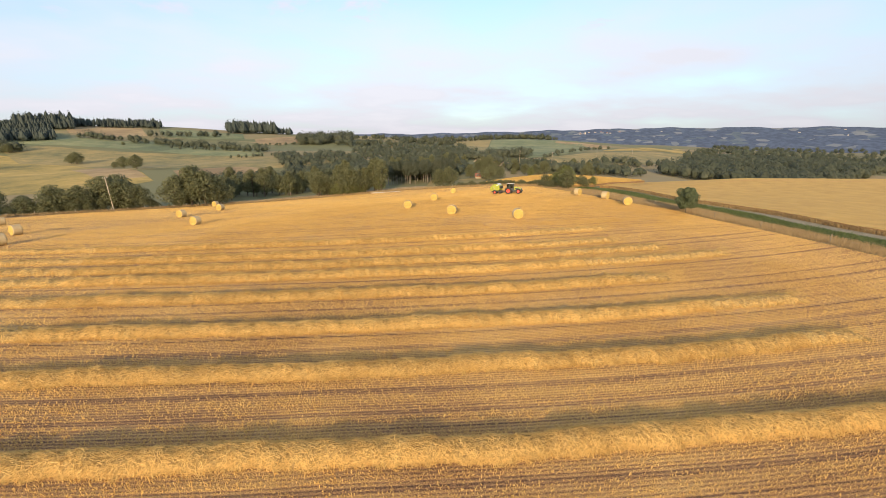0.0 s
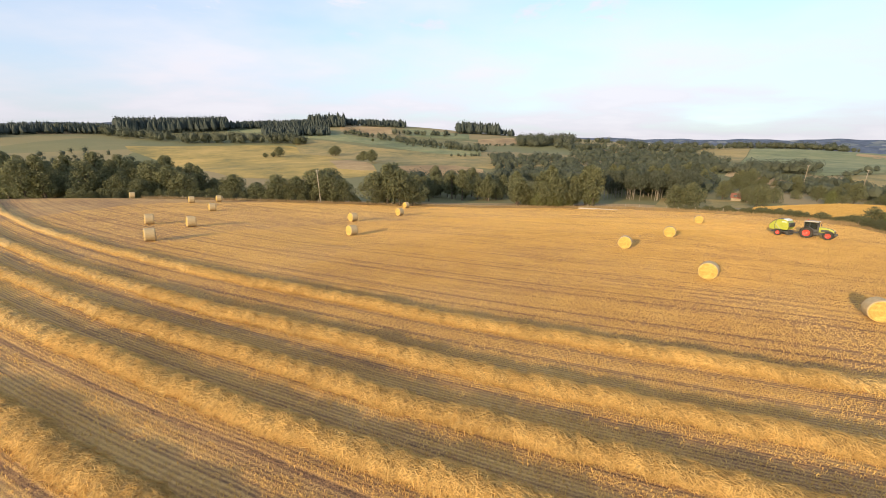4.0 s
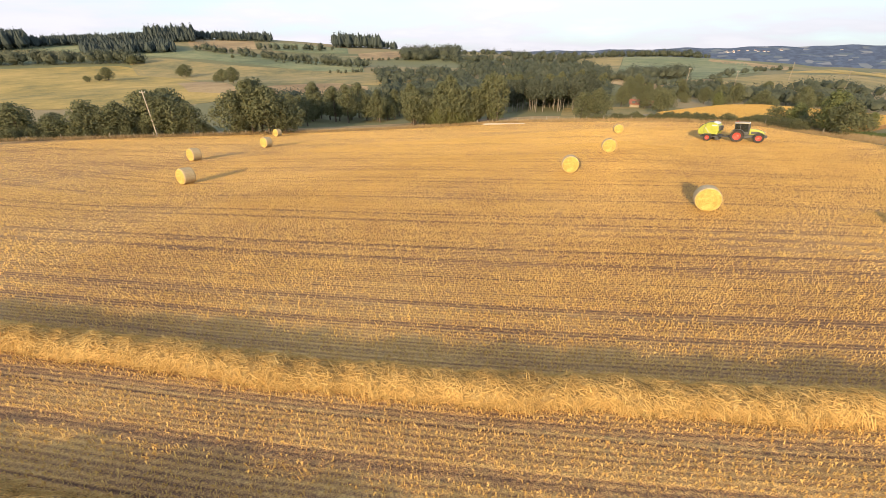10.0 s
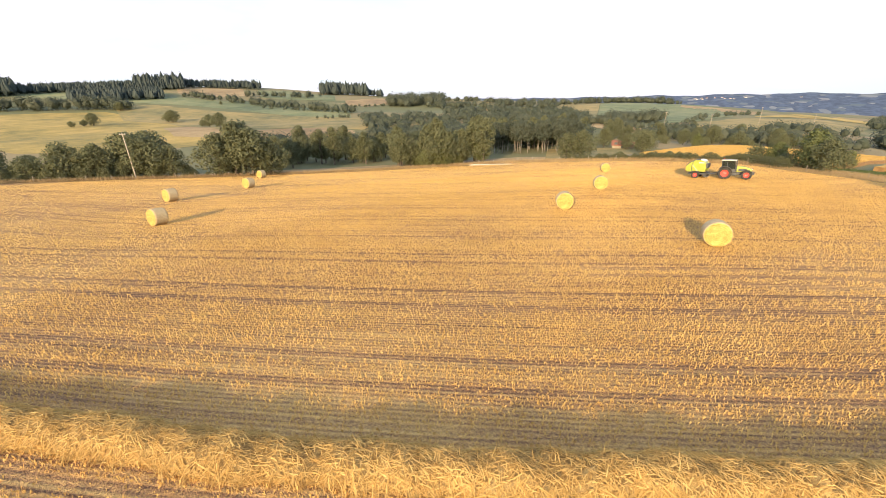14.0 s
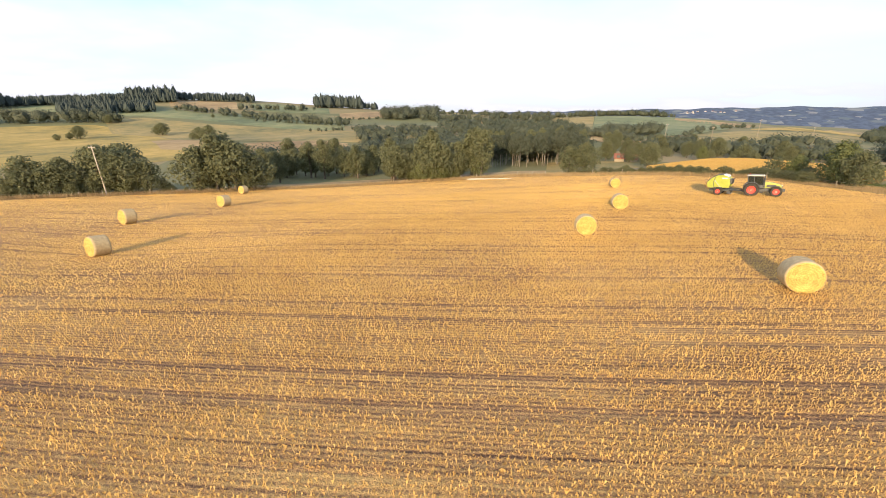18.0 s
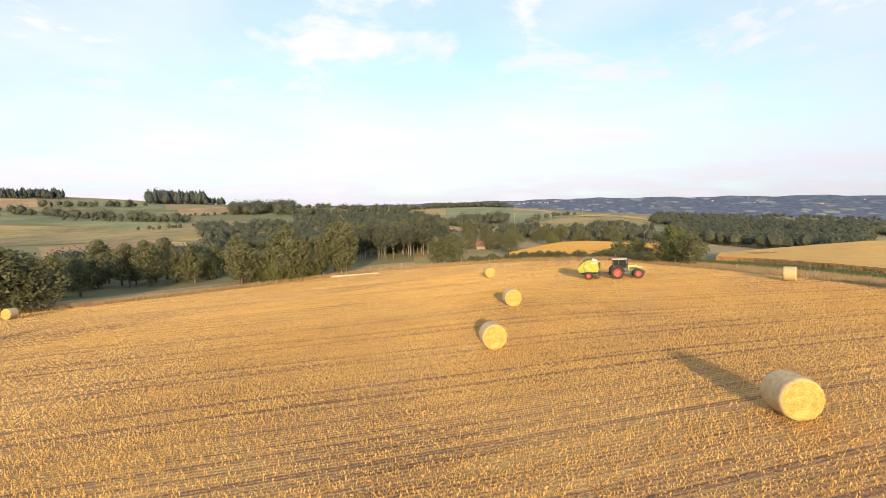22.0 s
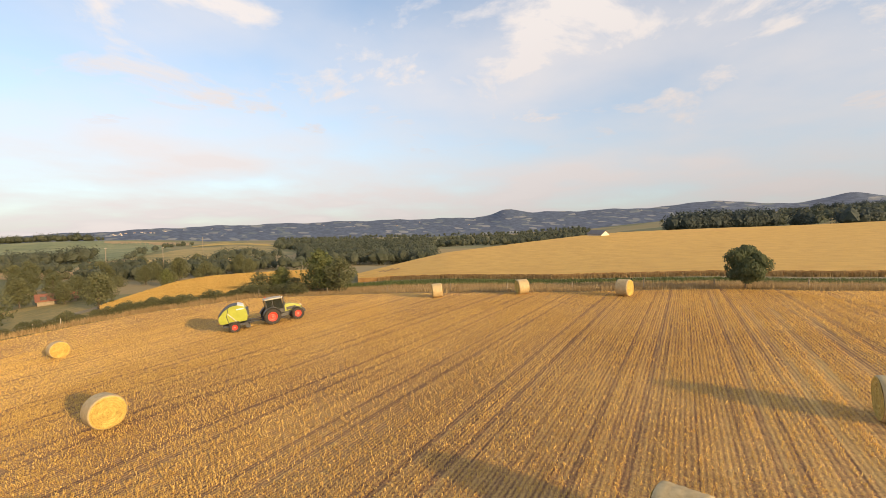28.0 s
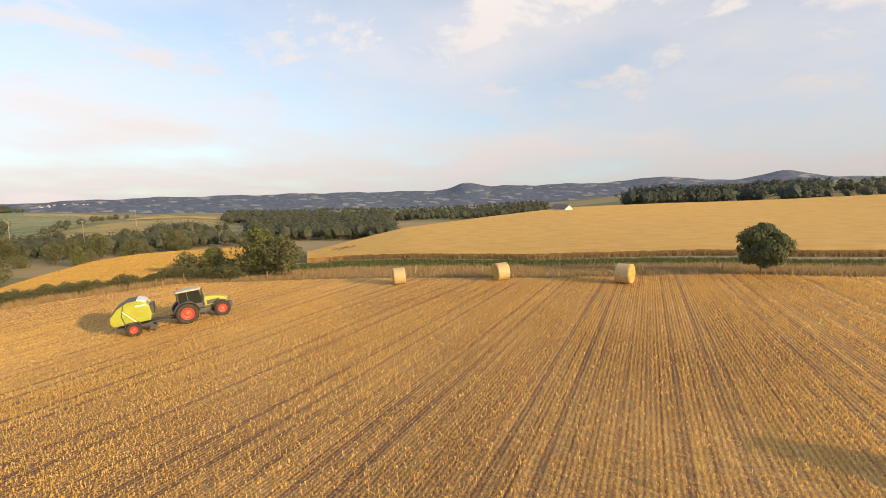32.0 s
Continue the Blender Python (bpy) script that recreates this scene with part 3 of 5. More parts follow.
# ---- bales, swaths ----
BALES = [(33.80, 23.10, 62), (27.38, 33.72, 50), (26.30, 49.93, 62), (37.36, 58.52, 60), (57.54, 82.71, 62), (-13.20, 61.89, 42), (-15.79, 77.90, 42), (-7.46, 91.47, 45), (-7.56, 120.34, 45), (-37.16, 49.39, 35), (-38.78, 62.30, 35), (70.4, 44.0, 100), (68.0, 33.64, 105), (62.53, 23.69, 48), (-46.35, 63.93, 35), (-47.76, 87.32, 35), (-59.20, 114.23, 35), (-62.25, 106.13, 35), (-82.86, 114.66, 35)]


def make_bale():
    rad, half = 0.88, 0.62
    root = new("straw_bale")
    # net-wrapped side with rounded shoulders and slight bands
    prof = [(-half, rad - 0.06), (-half + 0.03, rad - 0.02), (-half + 0.10, rad)]
    prof += [(-half + 0.1 + (2 * half - 0.2) * i / 10, rad + 0.012 * math.sin(i * 2.4)) for i in range(1, 10)]
    prof += [(half - 0.10, rad), (half - 0.03, rad - 0.02), (half, rad - 0.06)]
    nseg = 40
    rng = random.Random(3)
    bm = bmesh.new()
    rings = []
    for x, r in prof:
        rings.append([bm.verts.new((x, math.cos(2 * math.pi * k / nseg) * (r + rng.uniform(-.006, .006)),
                                    math.sin(2 * math.pi * k / nseg) * (r + rng.uniform(-.006, .006)) * (0.975 if k > nseg / 2 else 1) + rad * 0.98)) for k in range(nseg)])
    for r0, r1 in zip(rings, rings[1:]):
        for k in range(nseg):
            bm.faces.new((r0[k], r0[(k + 1) % nseg], r1[(k + 1) % nseg], r1[k]))
    part("wrapped_side", bm, M["net"], root, "grey-beige net wrap over straw", True)
    for sgn in (-1, 1):
        bm = bmesh.new()
        prev = None
        for j, rr in enumerate(np.linspace(rad - 0.055, 0.0, 15)):
            xx = sgn * (half + 0.012 * math.sin(j * 1.7) - 0.03 * (1 - rr / rad) ** 2 + 0.012)
            if rr < 0.01:
                c_ = bm.verts.new((xx, 0, rad * 0.98))
                for k in range(nseg):
                    bm.faces.new((prev[k], prev[(k + 1) % nseg], c_))
                break
            ring = [bm.verts.new((xx + rng.uniform(-.012, .012), math.cos(2 * math.pi * k / nseg) * rr, math.sin(2 * math.pi * k / nseg) * rr * (0.975 if k > nseg / 2 else 1) + rad * 0.98)) for k in range(nseg)]
            if prev:
                for k in range(nseg):
                    bm.faces.new((prev[k], prev[(k + 1) % nseg], ring[(k + 1) % nseg], ring[k]))
            prev = ring
        bmesh.ops.recalc_face_normals(bm, faces=bm.faces)
        part("end_face", bm, M["end"], root, "coiled golden straw end", False)
    return root


def ground_pose(x, y, turn, sink=0.0):
    """Stands a thing on the sloping ground, turned about the vertical."""
    e_ = 0.6
    nrm = Vector((hz(x - e_, y) - hz(x + e_, y), hz(x, y - e_) - hz(x, y + e_), 2 * e_)).normalized()
    tilt = Vector((0, 0, 1)).rotation_difference(nrm).to_matrix().to_4x4()
    return Matrix.Translation((x, y, hz(x, y) - sink)) @ tilt @ Matrix.Rotation(radians(turn), 4, "Z")


def place_bales():
    first = make_bale()
    for i, (x, y, turn) in enumerate(BALES):
        m = ground_pose(x, y, turn, 0.02)
        if i == 0:
            ob = first
            ob.matrix_world = m
        else:
            ob = copy_thing(first, m)
        tagged(ob, "round golden straw bale in pale net wrap on the stubble", "straw bale", "straw bales on the field")


place_bales()

SWATHS = [(-26.6, -60, 34), (-19.5, -70, 40), (-12.0, -80, 27), (-5.6, -85, 31), (1.4, -90, 26), (7.4, -95, 40), (11.7, -100, 36), (16.4, -105, 34), (23.3, -110, 39)]


def ridge_height(x, c, y0):
    """Height of a swath at distance x along and c (-1..1) across: tufted, with steep flanks."""
    lump = 0.11 * np.sin(x * 1.9 + y0) + 0.10 * np.sin(x * 4.7 + 2 * y0 + 2 * c) + 0.07 * np.sin(x * 0.63 + y0) + 0.05 * np.sin(x * 8.3 - 3 * c + y0)
    return np.maximum(0.47 * (1 - np.abs(c) ** 2.9) * (1 + lump), 0)


def half_width(x, y0):
    return 0.79 + 0.06 * np.sin(x * 1.7 + y0) + 0.05 * np.sin(x * 4.3 + 3 * y0) + 0.05 * np.sin(x * 9.7 + y0)


def on_swath(along, across, y0):
    """Plan place on a swath: along the row, and across it in half widths."""
    sl = ROW_A + 2 * ROW_B * along
    nx, ny = -sl / np.hypot(1, sl), 1 / np.hypot(1, sl)
    off = across * half_width(along, y0) + 0.12 * np.sin(along * 0.31 + y0) + 0.06 * np.sin(along * 0.9)
    return along + nx * off, y0 + row(along) + ny * off


def build_swaths():
    rng = np.random.default_rng(5)
    for y0, xa, xb in SWATHS:
        xs = np.concatenate([np.arange(xa, -40, 0.4), np.arange(max(xa, -40), xb, 0.17)])
        cs = np.array([-1.06, -1.0, -0.94, -0.82, -0.62, -0.36, -0.1, 0.16, 0.42, 0.66, 0.84, 0.95, 1.0, 1.06])
        X_, C_ = np.meshgrid(xs, cs, indexing="ij")
        px, py = on_swath(X_ + rng.normal(0, .02, X_.shape), C_ + rng.normal(0, .025, X_.shape), y0)
        end = np.clip(np.minimum(X_ - xa, xb - X_) / 1.5, 0, 1)
        h = ridge_height(X_, C_, y0) * end + rng.normal(0, .035, X_.shape)
        pz = height(px, py) + np.maximum(h, 0) - 0.04
        root = new("straw_swath")
        raw_mesh("mound", np.stack([px, py, pz], -1).reshape(-1, 3), grid_faces(len(xs), len(cs)), [M["straw"]], root)
        tagged(root, "long heaped swath of loose golden straw on stubble", "straw swath", "straw swaths")
        # loose straws: locks lying over one another, with a ragged fringe
        x_lo = max(xa, -50)
        thick = int((min(xb, 22) + 24) * 620)
        k = thick + int((xb - x_lo) * 190)
        q = np.concatenate([rng.uniform(-24, min(xb, 22), thick), rng.uniform(x_lo, xb, k - thick)])
        c_ = np.where(rng.random(k) < 0.72, rng.uniform(-1.02, 1.02, k), np.sign(rng.normal(0, 1, k)) * rng.uniform(0.85, 1.12, k))
        ang = rng.uniform(0, 2 * np.pi, k)
        ln = rng.uniform(0.16, 0.44, k)
        w_ = np.where(np.arange(k) < thick, 0.0075, 0.014) * rng.uniform(0.6, 1.4, k)
        dip = rng.uniform(-0.02, 0.06, k)
        rise = rng.uniform(-0.05, 0.12, k) + np.where(rng.random(k) < 0.16, rng.uniform(0, 0.20, k), 0)

        def at(along, across, up):
            fx, fy = on_swath(along, across, y0)
            return np.stack([fx, fy, height(fx, fy) + np.maximum(ridge_height(along, across, y0) + up, 0.01)], -1)

        ca, sa = np.cos(ang), np.sin(ang)
        a_ = at(q - ca * ln / 2 - sa * w_, c_ - sa * ln / 1.8 + ca * w_, dip)
        b_ = at(q - ca * ln / 2 + sa * w_, c_ - sa * ln / 1.8 - ca * w_, dip + 0.015)
        t_ = at(q + ca * ln / 2, c_ + sa * ln / 1.8, dip + rise)
        co = np.stack([a_, b_, t_], 1).reshape(-1, 3)
        ob = raw_mesh("loose_straw", co, np.arange(3 * k).reshape(-1, 3), [M["straw_blade"]], root)
        tagged(ob, kind="stuff")


M["straw_blade"] = leaf_material("straw_blades", (0.48, 0.305, 0.098), (0.85, 0.615, 0.235), 0.42)
build_swaths()

# ---- strips beside the field, grain field and tracks ----
sheet("verge", 60, 170, lambda a_: edge_r(a_) - 0.05, lambda a_: edge_r(a_) + np.interp(a_, [60, 78, 98, 124, 170], [9, 12, 9.5, 7, 7]), 0.03, M["verge"],
      "strip of tall dry grass beside the stubble", "verge", 0.4, 10)
GREEN_IN = ([60, 78, 98, 124, 170], [9, 12, 9.5, 7, 7])
GREEN_OUT = ([60, 78, 98, 124, 170], [17, 22, 17, 14, 14])
WHEAT_IN = ([60, 78, 98, 124, 170], [19, 25, 19.5, 20, 20])
sheet("green_strip", 60, 170, lambda a_: edge_r(a_) + np.interp(a_, *GREEN_IN), lambda a_: edge_r(a_) + np.interp(a_, *GREEN_OUT), 0.05, M["green"],
      "strip of low green weeds between verge and grain", "verge", 0.4, 8)
sheet("farm_track", 60, 170, lambda a_: edge_r(a_) + np.interp(a_, *GREEN_OUT), lambda a_: edge_r(a_) + np.interp(a_, *WHEAT_IN) + 1.0, 0.04, M["track"],
      "pale worn grassy track along the grain field", "track", 0.4, 5)


def build_wheat(name, az0, az1, inner, outer, high, label, step=0.35, rows_=80):
    """Standing grain: a raised top with a front of stalks."""
    az = np.arange(az0, az1 + step / 2, step)
    u = np.linspace(0, 1, rows_) ** 1.3
    r0, r1 = inner(az), outer(az)
    Rr = r0[:, None] + (r1 - r0)[:, None] * u[None]
    A = np.radians(az)[:, None]
    x, y = OX + Rr * np.sin(A), OY + Rr * np.cos(A)
    rng = np.random.default_rng(11)
    ends = np.ones_like(x)
    ends[0] = ends[-1] = 0
    ends[:, 0] = 0
    z = height(x, y) + high + rng.normal(0, 0.03, x.shape)
    root = new(name)
    top = np.stack([x, y, z], -1)
    raw_mesh("ears", top.reshape(-1, 3), grid_faces(*x.shape), [M["wheat"]], root, smooth=True)
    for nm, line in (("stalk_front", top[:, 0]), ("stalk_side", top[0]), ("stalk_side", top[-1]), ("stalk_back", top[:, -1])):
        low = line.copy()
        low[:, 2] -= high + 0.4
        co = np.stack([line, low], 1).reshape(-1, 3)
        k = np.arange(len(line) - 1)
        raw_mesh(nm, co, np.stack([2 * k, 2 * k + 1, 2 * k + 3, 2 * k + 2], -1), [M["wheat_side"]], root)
    return tagged(root, label, "grain field", kind="structure")


build_wheat("grain_field", 73.5, 168, lambda a_: edge_r(a_) + np.interp(a_, *WHEAT_IN),
            lambda a_: np.interp(a_, [73, 85, 95, 104, 118, 136, 170], [106, 152, 190, 224, 262, 300, 310]), 0.85,
            "standing ripe golden grain on a rising slope", 0.35, 90)
build_wheat("small_grain_field", 47, 71, lambda a_: edge_r(a_) + np.interp(a_, [47, 60, 66, 71], [8, 8, 10, 18]),
            lambda a_: np.interp(a_, [47, 50, 54, 60, 71], [104, 118, 140, 152, 152]), 0.8,
            "standing ripe golden grain in a small field below the hedge", 0.35, 30)


def ribbon(name, pts, half, lift, material, label, category):
    """A lane along a polyline in plan."""
    dense = []
    for (x0, y0), (x1, y1) in zip(pts, pts[1:]):
        for u in np.linspace(0, 1, 14, endpoint=False):
            dense.append((x0 + (x1 - x0) * u, y0 + (y1 - y0) * u))
    p = np.array(dense + [pts[-1]])
    d = np.gradient(p, axis=0)
    d /= np.linalg.norm(d, axis=1)[:, None]
    nr = np.stack([-d[:, 1], d[:, 0]], -1)
    u = np.linspace(-half, half, 5)
    q = p[:, None] + nr[:, None] * u[None, :, None]
    z = height(q[..., 0], q[..., 1]) + lift
    ob = raw_mesh(name, np.concatenate([q, z[..., None]], -1).reshape(-1, 3), grid_faces(len(p), 5), [material], smooth=True)
    return tagged(ob, label, category, kind="structure")


ribbon("lane", [(60, 126), (68, 116), (76, 111.2), (85, 112), (96, 112.2), (107.6, 115.5), (117.5, 117.6), (140, 124), (175, 150)], 1.6, 0.12, M["track"],
       "narrow pale country lane below the field", "lane")
ribbon("meadow_path", [(10, 139), (24, 138), (36, 141), (58, 133)], 4.0, 0.08, M["verge"], "dry grass meadow strip behind the hedge", "meadow")

# ---- trees ----
def tube(bm, a_, b_, ra, rb, seg=7):
    a_, b_ = Vector(a_), Vector(b_)
    q = (b_ - a_).to_track_quat("Z", "Y").to_matrix()
    lo = [bm.verts.new(a_ + q @ Vector((math.cos(2 * math.pi * k / seg) * ra, math.sin(2 * math.pi * k / seg) * ra, 0))) for k in range(seg)]
    hi = [bm.verts.new(b_ + q @ Vector((math.cos(2 * math.pi * k / seg) * rb, math.sin(2 * math.pi * k / seg) * rb, 0))) for k in range(seg)]
    for k in range(seg):
        bm.faces.new((lo[k], lo[(k + 1) % seg], hi[(k + 1) % seg], hi[k]))
    bm.faces.new(hi)
    bm.faces.new(lo[::-1])


def leaf_sprays(rng, centres, radii, count, size, flat=1.0):
    """Small leaf sprays round clump centres, as loose triangles."""
    k = rng.integers(0, len(centres), count)
    d = rng.normal(0, 1, (count, 3))
    d /= np.linalg.norm(d, axis=1)[:, None]
    rad = rng.uniform(0.45, 1.05, count) ** 0.6
    c = centres[k] + d * (radii[k] * rad)[:, None] * (1, 1, flat)
    nrm = d + rng.normal(0, 0.38, (count, 3))
    nrm /= np.linalg.norm(nrm, axis=1)[:, None]
    t = np.cross(nrm, rng.normal(0, 1, (count, 3)))
    t /= np.linalg.norm(t, axis=1)[:, None] + 1e-9
    b = np.cross(nrm, t)
    s = (size * rng.uniform(0.6, 1.4, count))[:, None]
    v = np.stack([c - t * s - b * s * 0.45, c + t * s - b * s * 0.45, c + b * s * 0.9 + nrm * s * 0.2], 1)
    return v.reshape(-1, 3), np.arange(3 * count).reshape(-1, 3)


def make_tree(name, seed, high, wide, bare, leaves, size, material, pale=False, lopsided=0.15, flat=1.0):
    """A broadleaf: tapered trunk, limbs and a ragged crown of leaf sprays."""
    rng = np.random.default_rng(seed)
    root = new(name)
    bm = bmesh.new()
    tr = max(0.10, (0.0085 if pale else 0.022) * high)
    lean = rng.normal(0, 0.03 * high, 2)
    mid = (lean[0] * .5, lean[1] * .5, high * 0.45)
    top = (lean[0], lean[1], high * 0.82)
    tube(bm, (0, 0, -0.3), mid, tr * 1.25, tr * 0.75)
    tube(bm, mid, top, tr * 0.75, tr * 0.2)
    nc = 24
    cen, rad = [], []
    for i in range(nc):
        u = (i + 0.5) / nc
        z = bare + (high - bare) * (0.12 + 0.80 * u)
        prof = math.sin(math.pi * min(1, 0.18 + 0.80 * u)) ** 0.75
        an = i * 2.4 + rng.uniform(-.4, .4)
        rr = wide / 2 * prof * rng.uniform(0.35, 0.80)
        cen.append((math.cos(an) * rr + lean[0] * u + lopsided * rr, math.sin(an) * rr + lean[1] * u, z))
        rad.append(wide * rng.uniform(0.13, 0.22) * (0.7 + 0.5 * prof))
        if i % 2 == 0:
            s_ = rng.uniform(0.25, 0.6)
            tube(bm, (lean[0] * s_, lean[1] * s_, bare * 0.7 + (z - bare) * 0.5), cen[-1], tr * 0.35, tr * 0.08, 5)
    part("trunk", bm, M["pale_bark"] if pale else M["bark"], root)
    co, fa = leaf_sprays(rng, np.array(cen), np.array(rad), leaves, size, flat)
    raw_mesh("crown", co, fa, [material], root)
    return root


# foliage of the farther trees, with the blue-grey of haze mixed into its colour
M["leaf_far_hazy"] = leaf_material("hazy_far_leaves", (0.080, 0.098, 0.068), (0.140, 0.150, 0.098), 0.45)
M["leaf_dark"] = leaf_material("walnut_leaves", (0.058, 0.078, 0.038), (0.125, 0.150, 0.075))
M["pale_bark"] = plain("pale_bark", (0.16, 0.135, 0.105), (0.30, 0.26, 0.21), 5.0, 0.85, bump=0.02)


def set_down(proto, used, x, y, scale, turn, label, category, group=""):
    m = Matrix.Translation((x, y, hz(x, y) - 0.05)) @ Matrix.Rotation(radians(turn), 4, "Z")
    if proto.name in used:
        ob = copy_thing(proto, m)
    else:
        used.add(proto.name)
        ob = proto
    ob.matrix_basis = m @ Matrix.Diagonal((*scale, 1))
    return tagged(ob, label, category, group)


def plant():
    rng = random.Random(21)
    used = set()
    round_ = [make_tree("broadleaf_tree", 31 + i, 9.0, 8.5, 1.0, 3000, 0.235, M["leaf"]) for i in range(3)]
    tall = [make_tree("tall_tree", 41 + i, 13.0, 7.5, 1.6, 2900, 0.265, M["leaf"]) for i in range(2)]
    bushy = [make_tree("hedge_bush", 51 + i, 4.0, 5.0, 0.0, 1300, 0.17, M["leaf"]) for i in range(3)]
    light = [make_tree("light_green_tree", 61 + i, 6.0, 5.5, 0.5, 2600, 0.16, M["leaf_light"]) for i in range(2)]
    bare = [make_tree("pale_trunked_tree", 71 + i, 13.0, 6.0, 5.0, 2200, 0.28, M["leaf_far_hazy"], True) for i in range(2)]
    oak = make_tree("walnut_tree", 83, 5.2, 7.0, 0.9, 11000, 0.15, M["leaf_dark"], False, 0.12, 0.55)

    def put(kinds, x, y, h, base_h, label, cat, group="", widen=1.0):
        s = h / base_h
        return set_down(rng.choice(kinds), used, x, y, (s * widen, s * widen, s), rng.uniform(0, 360), label, cat, group)

    put([oak], 62.6, 11.8, 4.55, 5.2, "broad dark green walnut tree in the dry verge", "tree", "", 0.68)
    # trees at the corner by the track
    for x, y, h, k, lab in [(84.5, 61.5, 5.6, round_, "dense green tree at the field corner"), (89.0, 66.5, 7.2, light, "airy olive-green tree showing its limbs"),
                            (86.5, 64.5, 6.0, light, "airy olive-green tree at the field corner"), (93.0, 75.0, 4.6, light, "bright green young tree at the field corner"),
                            (92.5, 79.0, 3.8, bushy, "dark shrub at the field corner"), (95.5, 76.5, 3.4, bushy, "dark shrub at the field corner"),
                            (90.5, 71.5, 2.6, bushy, "low shrub at the field corner"), (97.0, 66.0, 3.2, bushy, "leafy shrub beside the grain"), (100.0, 70.0, 3.6, bushy, "leafy shrub beside the grain"), (104.5, 69.0, 3.4, light, "bright green young tree beside the grain")]:
        put(k, x, y, h, {"light": 6.0}.get("", 9.0 if k is round_ else 6.0 if k is light else 4.0), lab, "tree", widen=1.1)
    # behind the hedge, near the red shed
    for x, y, h, k, b in [(75.0, 114.5, 7.8, round_, 9.0), (71.5, 116.5, 7.0, round_, 9.0), (92.0, 111.0, 7.0, round_, 9.0), (101.5, 128.0, 5.0, round_, 9.0), (108.0, 131.0, 5.5, round_, 9.0), (100.0, 137.0, 6.5, round_, 9.0), (108.5, 138.0, 6.5, tall, 13.0), (110, 127, 5.0, bushy, 4.0),
                          (123.0, 121.0, 4.6, light, 6.0), (128, 131, 5.5, round_, 9.0), (139, 136, 5.0, round_, 9.0), (150, 128, 5.0, bushy, 4.0)]:
        put(k, x, y, h, b, "green tree standing by the country lane", "tree", "trees by the lane")
    # along the far edge of the field
    for x, y, h, k, b in [(-37, 133, 10.5, round_, 9.0), (-32, 131, 9.5, round_, 9.0), (-42.5, 131, 8.0, round_, 9.0), (-34, 138, 11.0, round_, 9.0), (-27.5, 131, 7.5, round_, 9.0),
                          (-14, 131, 13.6, tall, 13.0), (-10, 130, 11.5, round_, 9.0), (-17.5, 130.5, 10.0, round_, 9.0), (-12, 135, 13.0, round_, 9.0), (-6, 130.5, 8.5, round_, 9.0),
                          (-48, 128, 5.5, bushy, 4.0), (-54, 127, 5.0, bushy, 4.0)]:
        put(k, x, y, h, b, "full dark green tree behind the field fence", "tree", "trees behind the field fence", 1.15)
    for i in range(30):  # low trees behind the western fence
        az = -52 + 27 * i / 29 + rng.uniform(-.4, .4)
        x, y = polar(az, float(edge_r(az)) + rng.uniform(6, 20))
        put(round_ + bushy, x, y, rng.uniform(3.8, 6.2), 6.5, "low green tree in the thicket behind the fence", "tree", "thicket behind the fence", 1.2)
    for i in range(46):  # low hedge along the fence
        x = -106 + 2.15 * i + rng.uniform(-.8, .8)
        e_ = float(edge_r(math.degrees(math.atan2(x - OX, 118 - OY))))
        a_ = math.atan2(x - OX, 118 - OY)
        r_ = e_ + rng.uniform(2.5, 5.5)
        put(bushy, OX + r_ * math.sin(a_), OY + r_ * math.cos(a_), rng.uniform(1.2, 3.4), 4.0, "leafy hedge bush behind the field fence", "bush", "hedge bushes")
    for i in range(40):  # wood at the field's far edge
        az = rng.uniform(9, 23)
        r_ = float(edge_r(az)) + rng.uniform(2, 13) + (3 if az < 11 else 0)
        x, y = polar(az, r_)
        put(round_ + tall + light, x, y, rng.uniform(6.5, 11.5), 10.0, "green tree in the small wood beside the stubble", "tree", "wood beside the stubble")
    for i in range(58):  # hedge along the north-east edge
        az = 37 + 30 * i / 57 + rng.uniform(-.3, .3)
        x, y = polar(az, float(edge_r(az)) + rng.uniform(2.5, 4.5))
        put(bushy, x, y, rng.uniform(0.9, 2.1), 4.0, "low leafy hedge bush on the bank", "bush", "bank hedge", 1.3)
    for i in range(44):  # trees behind the strip of meadow
        az = rng.uniform(-14, 11)
        x, y = polar(az, rng.uniform(114, 150))
        put(round_ + tall, x, y, rng.uniform(6, 10), 10.5, "green tree in the belt beyond the meadow strip", "tree", "tree belt")
    for i in range(70):  # tall wood in the north-west valley
        az = rng.uniform(-58, -37)
        x, y = polar(az, float(edge_r(az)) + rng.uniform(12, 95))
        put(tall + round_, x, y, (4.5 + min(9.0, 1.1 * (-37 - az))) * rng.uniform(0.8, 1.15), 11.5, "tall green tree in the valley wood", "tree", "valley wood")
    for i in range(84):  # wood with pale trunks
        az = rng.uniform(23.5, 38)
        x, y = polar(az, rng.uniform(132, 200) if i > 46 else rng.uniform(121, 134))
        put(bare if i <= 46 else bare + tall, x, y, rng.uniform(8.0, 10.8), 13.0, "slender pale-trunked tree at the wood's edge", "tree", "pale-trunked wood")
    for i in range(60):
        az = rng.uniform(40, 62)
        x, y = polar(az, rng.uniform(145, 225))
        put(round_ + bushy, x, y, rng.uniform(3.5, 6.5), 8.0, "dark green tree in the valley hedgerows", "tree", "valley hedgerow trees")
